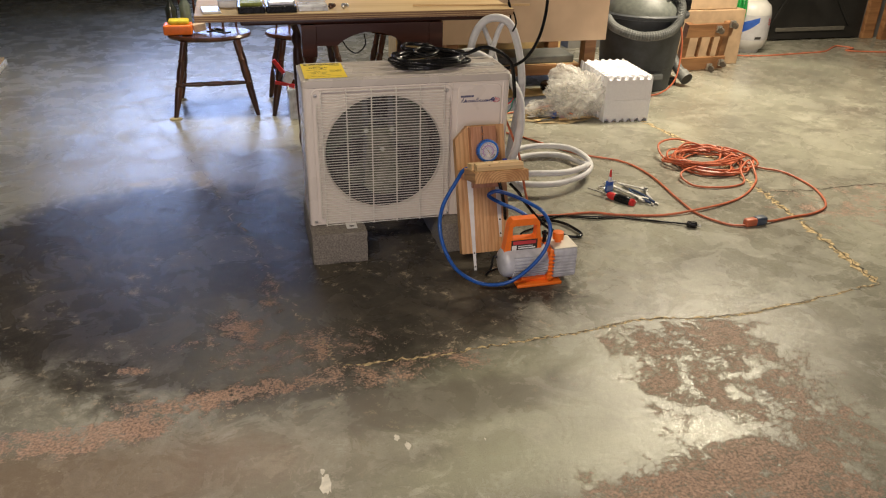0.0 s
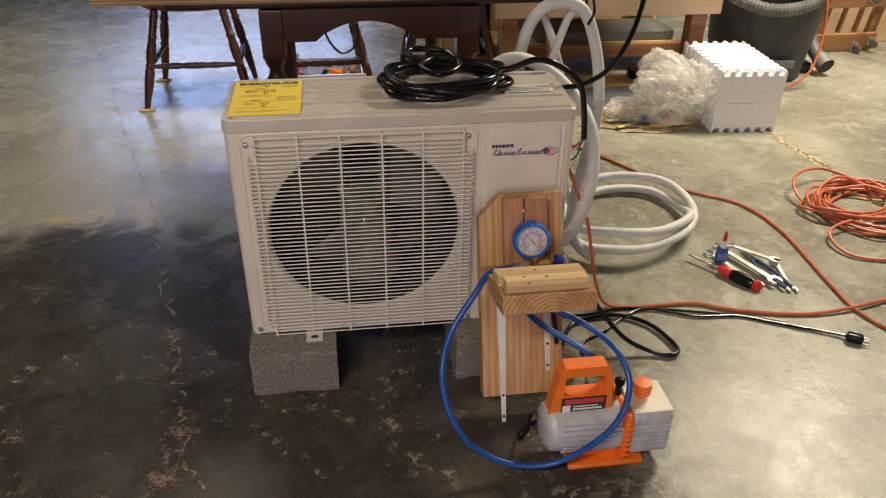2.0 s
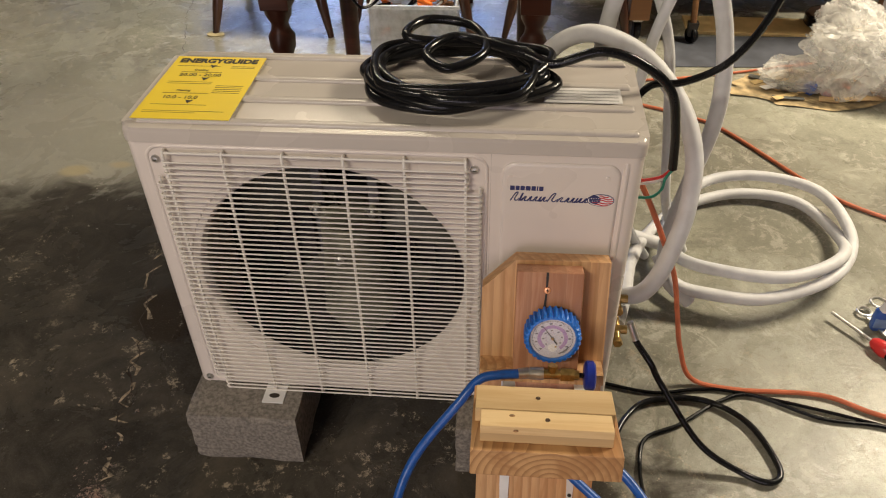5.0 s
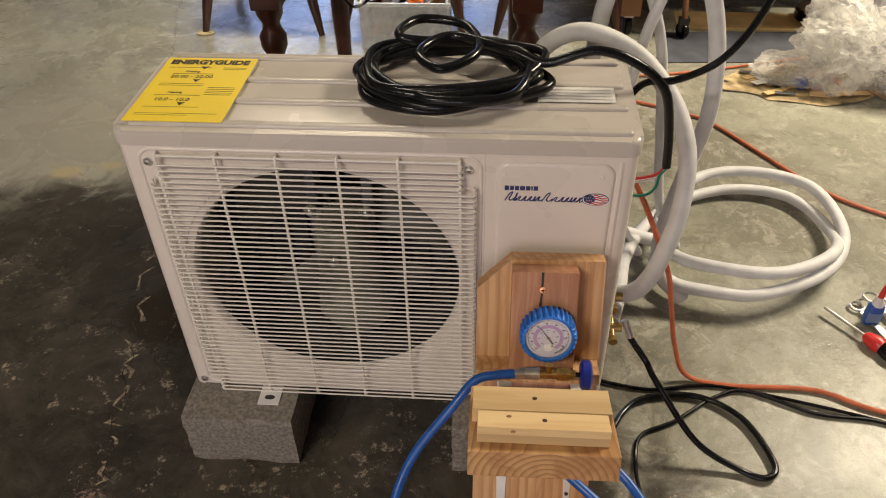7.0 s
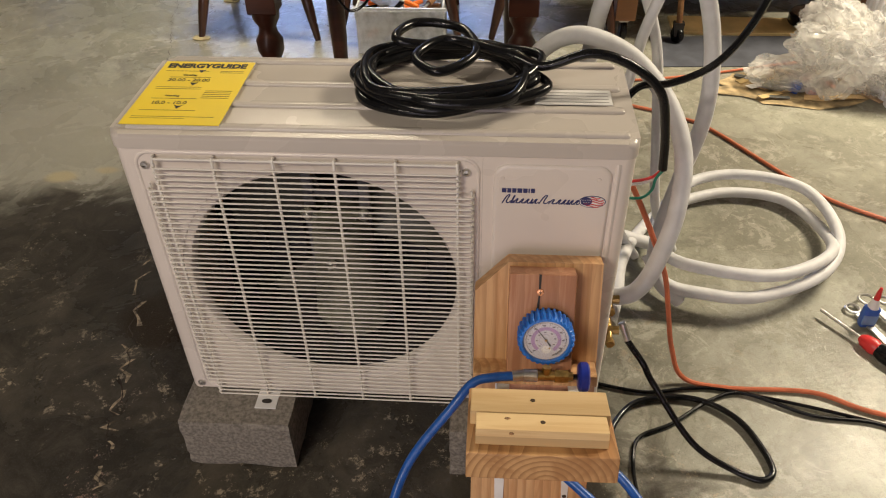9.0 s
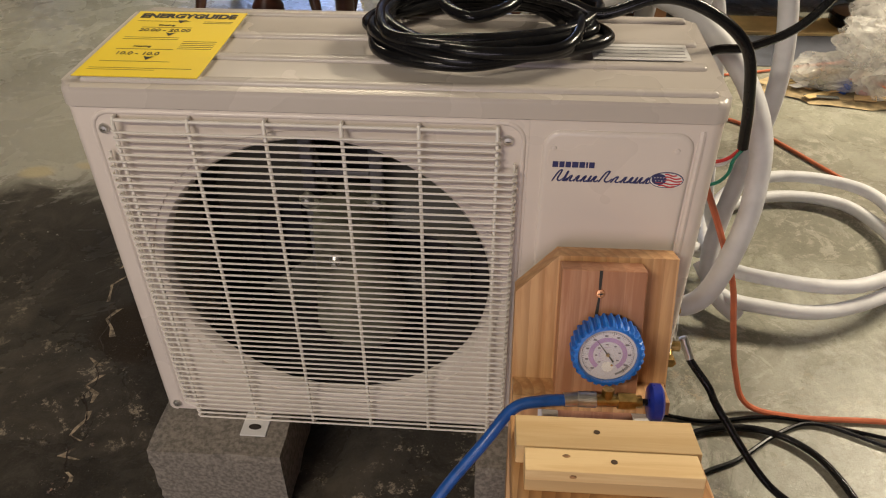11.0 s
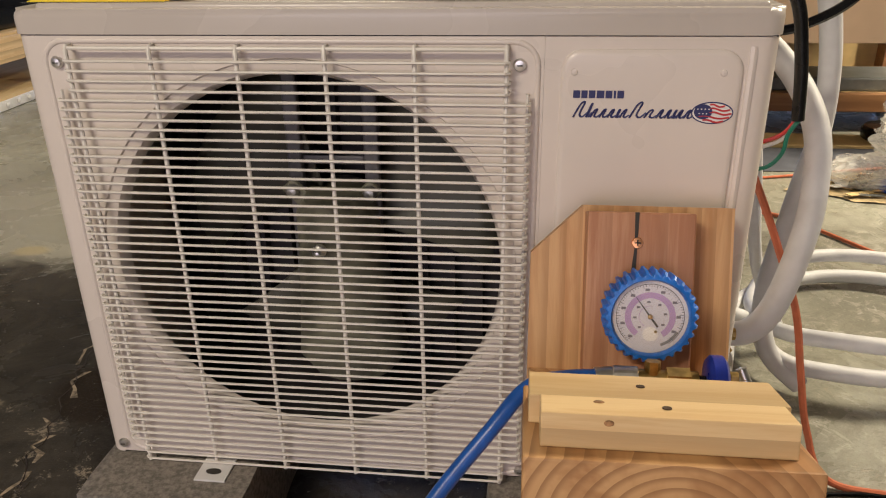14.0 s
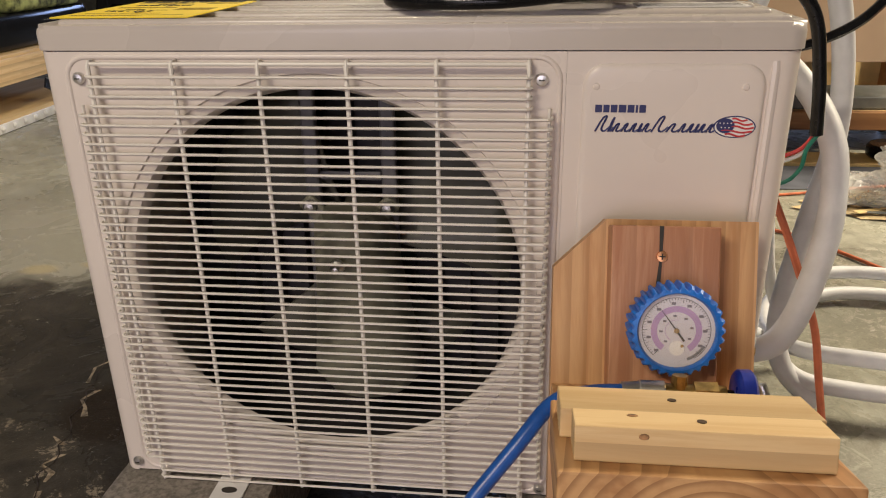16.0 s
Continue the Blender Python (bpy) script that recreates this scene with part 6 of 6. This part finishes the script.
part("grip", box(-0.06, 0.06, -0.300, -0.262, 0.10, 0.14, 0.008), plain("grey_handle", (0.16, 0.17, 0.17), 0.5), can)
hpts = spline([(-0.32, -0.10, 0.50), (-0.30, -0.21, 0.45), (-0.16, -0.31, 0.41), (0.02, -0.33, 0.43), (0.12, -0.29, 0.50), (0.16, -0.22, 0.60), (0.10, -0.18, 0.655), (0.02, -0.14, 0.65)], 22)
rad = [0.030 + (0.003 if i % 2 else 0.0) for i in range(len(hpts))]
part("ribbed_hose", tube(hpts, rad, 14), GREYH, can, "grey ribbed hose", smooth=False)
part("hose_cuff", lathe([(0.038, 0), (0.042, 0.01), (0.042, 0.07), (0.035, 0.08)], 20, m=pose(0.02, -0.15, 0.645, 90, 0, 60)), plain("pale_cuff", (0.33, 0.33, 0.31), 0.5), can, "pale hose cuff", smooth=True)
part("power_head", box(0.12, 0.31, -0.12, 0.1, 0.53, 0.62, 0.02, 3), BLACKRUB, can, smooth=True)
wand = thing("vacuum_wand", "grey vacuum wand with an open round end on the floor", "vacuum wand", (0, 0, 0))
part("wand_tube", tube(spline([(2.86, 2.38, 0.34), (2.86, 2.30, 0.22), (2.88, 2.21, 0.12), (2.90, 2.14, 0.075)], 10), 0.036, 18, caps=False), GREYH, wand, smooth=True)
part("wand_collar", tube([(2.895, 2.16, 0.085), (2.905, 2.10, 0.057)], [0.044, 0.046], 20, caps=False), plain("grey_collar", (0.2, 0.2, 0.19), 0.45), wand, "grey open end collar", smooth=True)
part("wand_mouth", tube([(2.904, 2.106, 0.060), (2.9045, 2.104, 0.0595)], 0.042, 20), INK, wand)
part("bracket", box(2.78, 2.86, 2.16, 2.24, 0.0, 0.06, 0.01), BLACKRUB, wand)

dolly = thing("furniture_dolly", "brown wooden furniture dolly standing on edge with casters", "dolly", m=pose(3.07, 2.50, 0.012, 8, 0, 4))
for z0, z1 in ((0.0, 0.10), (0.262, 0.365)):
    part("board", box(0, 0.41, 0, 0.022, z0, z1, 0.003), CRATE, dolly)
for x0, x1 in ((0, 0.055), (0.355, 0.41)):
    part("rail", box(x0, x1, 0.0225, 0.06, 0, 0.365, 0.003), CRATE, dolly)
part("rail", box(0.15, 0.165, 0.0225, 0.05, 0.1, 0.262), CRATE, dolly)
part("rail", box(0.26, 0.275, 0.0225, 0.05, 0.1, 0.262), CRATE, dolly)
for x, z in ((0.27, 0.0), (0.37, 0.03), (0.27, 0.30), (0.385, 0.335)):
    cs = part("caster_wheel", lathe([(0.006, -0.009), (0.022, -0.009), (0.025, 0), (0.022, 0.009), (0.006, 0.009)], 16, m=pose(x, -0.045, z + 0.022, 0, 90, 20)), plain("worn_caster", (0.10, 0.08, 0.06), 0.6), dolly, "small worn caster", smooth=True)
    part("caster_plate", box(x - 0.022, x + 0.022, -0.020, -0.0005, z, z + 0.05, 0.003), STEEL, cs)
crt = thing("cardboard_box", "plain brown cardboard box against the inner wall", "cardboard box", (3.02, 2.70, 0))
part("box_body", box(0, 0.70, 0, 0.30, 0, 0.43, 0.004), CARD, crt)
part("box_tape", box(0.33, 0.37, -0.001, 0.301, 0.4285, 0.4312), plain("tan_tape", (0.50, 0.36, 0.2), 0.35), crt)
crt2 = thing("cardboard_box", "paler brown cardboard box stacked on another", "cardboard box", (3.05, 2.73, 0.4335))
part("box_body", box(0, 0.60, 0, 0.26, 0, 0.35, 0.004), plain("pale_cardboard", (0.52, 0.37, 0.23), 0.85, var=0.08, scale=8), crt2)
part("box_tape", box(0.28, 0.32, -0.001, 0.261, 0.3485, 0.3512), CARD, crt2)
tk = thing("gas_cylinder", "white steel gas cylinder with a blue-striped label", "gas cylinder", (4.085, 3.13, 0))
part("foot_ring", lathe([(0.105, 0), (0.11, 0.005), (0.11, 0.03), (0.105, 0.032)], 36), WHITEP, tk, smooth=True)
part("tank_body", lathe([(0.06, 0.02), (0.13, 0.035), (0.158, 0.075), (0.165, 0.12), (0.165, 0.33), (0.150, 0.39), (0.11, 0.43), (0.04, 0.445), (0.001, 0.446)], 40), plain("white_tank_enamel", (0.62, 0.60, 0.56), 0.35, var=0.06, scale=9), tk, smooth=True)


def wrap(r, a0, a1, zf, n=20):
    b = bmesh.new()
    pr = None
    for k in range(n + 1):
        u = k / n
        a = radians(a0 + (a1 - a0) * u)
        z0, z1 = zf(u)
        v = (b.verts.new((r * math.cos(a), r * math.sin(a), z0)), b.verts.new((r * math.cos(a), r * math.sin(a), z1)))
        if pr:
            b.faces.new((pr[0], pr[1], v[1], v[0]))
        pr = v
    return b


part("label_wrap", wrap(0.1662, 185, 330, lambda u: (0.12, 0.325)), plain("silver_label_paper", (0.50, 0.49, 0.50), 0.45, var=0.05, scale=20), tk, "silver-grey label", smooth=True)
part("label_stripe", wrap(0.1668, 190, 262, lambda u: (0.17 + 0.10 * u ** 2, 0.21 + 0.10 * u ** 0.6)), BLUEP, tk, "dark blue sweeping stripe", smooth=True)
part("print_bar", wrap(0.1668, 256, 276, lambda u: (0.128, 0.150), 6), INK, tk)
for z in (0.29, 0.275, 0.26, 0.245):
    part("print_bar", wrap(0.1668, 296, 318, lambda u, z=z: (z, z + 0.006), 6), REDINK, tk)
part("neck", lathe([(0.02, 0.44), (0.02, 0.48), (0.012, 0.49)], 16), BRASS, tk, smooth=True)
part("collar", tube([(0.07 * math.cos(a), 0.07 * math.sin(a), 0.47) for a in (2 * math.pi * k / 24 for k in range(24))], 0.008, 8, closed=True), WHITEP, tk, smooth=True)
hr = thing("green_hose_reel", "coil of green garden hose beside the cylinder", "garden hose", (3.86, 3.06, 0.34))
for k in range(4):
    ring = [(0.10 * math.cos(a) * 0.35 + 0.018 * k - 0.02, -0.02 - 0.012 * k, 0.15 * math.sin(a) + 0.02 * (k % 2)) for a in (2 * math.pi * j / 30 for j in range(30))]
    part("hose_turn", tube(ring, 0.011, 10, closed=True), GREENP, hr, smooth=True)
part("hook", box(-0.02, 0.03, 0.0, 0.394, 0.12, 0.145, 0.004), CRATE, hr)
ob = thing("wooden_post", "brown wooden post leaning by the dark door", "post", (5.75, 3.36, 0))
part("post", turn(box(-0.05, 0.05, -0.03, 0.03, 0, 1.9, 0.004), pose(0, 0, 0)), CRATE, ob)
st = thing("metal_stool", "black metal stool leg beside the door", "stool", (5.72, 3.02, 0))
for a in (0, 90, 180, 270):
    c, s = math.cos(radians(a + 20)), math.sin(radians(a + 20))
    part("leg", rod((0.17 * c, 0.17 * s, 0), (0.11 * c, 0.11 * s, 0.62), 0.012, 8), BLACKRUB, st)
part("seat", lathe([(0.15, 0.62), (0.165, 0.63), (0.165, 0.65), (0.14, 0.66), (0.001, 0.66)], 28), BLACKRUB, st, smooth=True)

# ---------------------------------------------------------------- far left: dark vehicle and a low bench
veh = thing("parked_vehicle", "black parked vehicle in the dark rear of the garage", "vehicle", m=pose(-2.6, 6.55, 0, 0, 0, 0))
part("body", prism([(-2.0, 0.28), (-1.9, 0.75), (-1.2, 0.95), (-0.8, 1.45), (0.75, 1.48), (1.15, 0.98), (1.85, 0.85), (1.95, 0.28)], 0, 1.3), BLKDOOR, veh, smooth=False)
part("windscreen_side", prism([(-0.72, 1.0), (-0.6, 1.38), (0.65, 1.40), (0.95, 1.0)], -0.012, -0.002), plain("dark_car_glass", (0.02, 0.022, 0.025), 0.05, bumps=0), veh)
for x in (-1.25, 1.2):
    w = part("wheel", lathe([(0.18, -0.1), (0.29, -0.1), (0.32, -0.07), (0.32, 0.07), (0.29, 0.1), (0.18, 0.1)], 32, m=pose(x, 0.09, 0.32, 90)), TYRE, veh, smooth=True)
    part("rim", lathe([(0.001, 0.0), (0.18, 0.02), (0.19, 0.05)], 24, m=pose(x, 0.02, 0.32, 90)), FANGREY, w, smooth=True)
part("sill", box(-1.9, 1.9, 0.01, 1.25, 0.19, 0.279, 0.02), BLACKRUB, veh)

lb = thing("low_bench", "low pine bench with a shelf, loaded with fabric and paper", "bench", m=pose(-1.90, 2.25, 0, 0, 0, 93))
part("bench_top", box(0, 1.35, 0, 0.7, 0.30, 0.328, 0.003), PLY, lb)
part("front_rail", box(0, 1.35, -0.025, -0.001, 0.20, 0.315, 0.003), PINE_X, lb)
for x in (0.02, 1.28):
    for y in (0.02, 0.63):
        part("leg", box(x, x + 0.05, y, y + 0.05, 0, 0.299, 0.003), PINE, lb)
part("lower_board", box(0.0, 1.35, -0.03, 0.60, 0.03, 0.06), PLY, lb)
part("base_strip", box(0.0, 1.35, -0.045, -0.031, 0.002, 0.045, 0.003), WHITEP, lb, "white base strip with studs")
for k in range(14):
    part("stud", lathe([(0.012, 0), (0.014, 0.006), (0.006, 0.012), (0.001, 0.013)], 10, m=pose(0.06 + 0.09 * k, -0.045, 0.026, 90)), WHITEP, lb, smooth=True)
part("hinge", turn(box(-0.05, 0.05, -0.003, 0.003, 0, 0.05), pose(0.62, -0.03, 0.12, 0, 25, 0)), BLACKRUB, lb)
BM = lb.matrix_world
blk = thing("black_case", "black soft case on the low bench", "case", m=BM @ pose(0.35, 0.05, 0.3285))
part("case_body", box(0, 0.95, 0, 0.5, 0, 0.17, 0.03, 3), BLACKRUB, blk, smooth=True)
clo = thing("folded_fabric", "olive and yellow patterned fabric folded on a case", "fabric", m=BM @ pose(0.55, 0.05, 0.4995))
part("cloth", box(0, 0.7, 0, 0.38, 0, 0.09, 0.035, 3), CLOTH, clo, smooth=True)
pp = thing("paper_sheet", "pale blue-white sheet hanging off the bench", "paper", m=BM @ pose(0.07, 0.05, 0.3995, 6, 0, 0))
part("sheet", box(0, 0.26, 0, 0.004, 0, 0.19, 0.001), plain("pale_blue_paper", (0.60, 0.68, 0.84), 0.6, var=0.03, scale=6), pp)
pk = thing("pink_box", "dusty pink box on the low bench", "box", m=BM @ pose(0.10, 0.02, 0.3285))
part("box_body", box(0, 0.22, 0, 0.14, 0, 0.07, 0.006), plain("dusty_pink_card", (0.50, 0.30, 0.26), 0.8), pk)
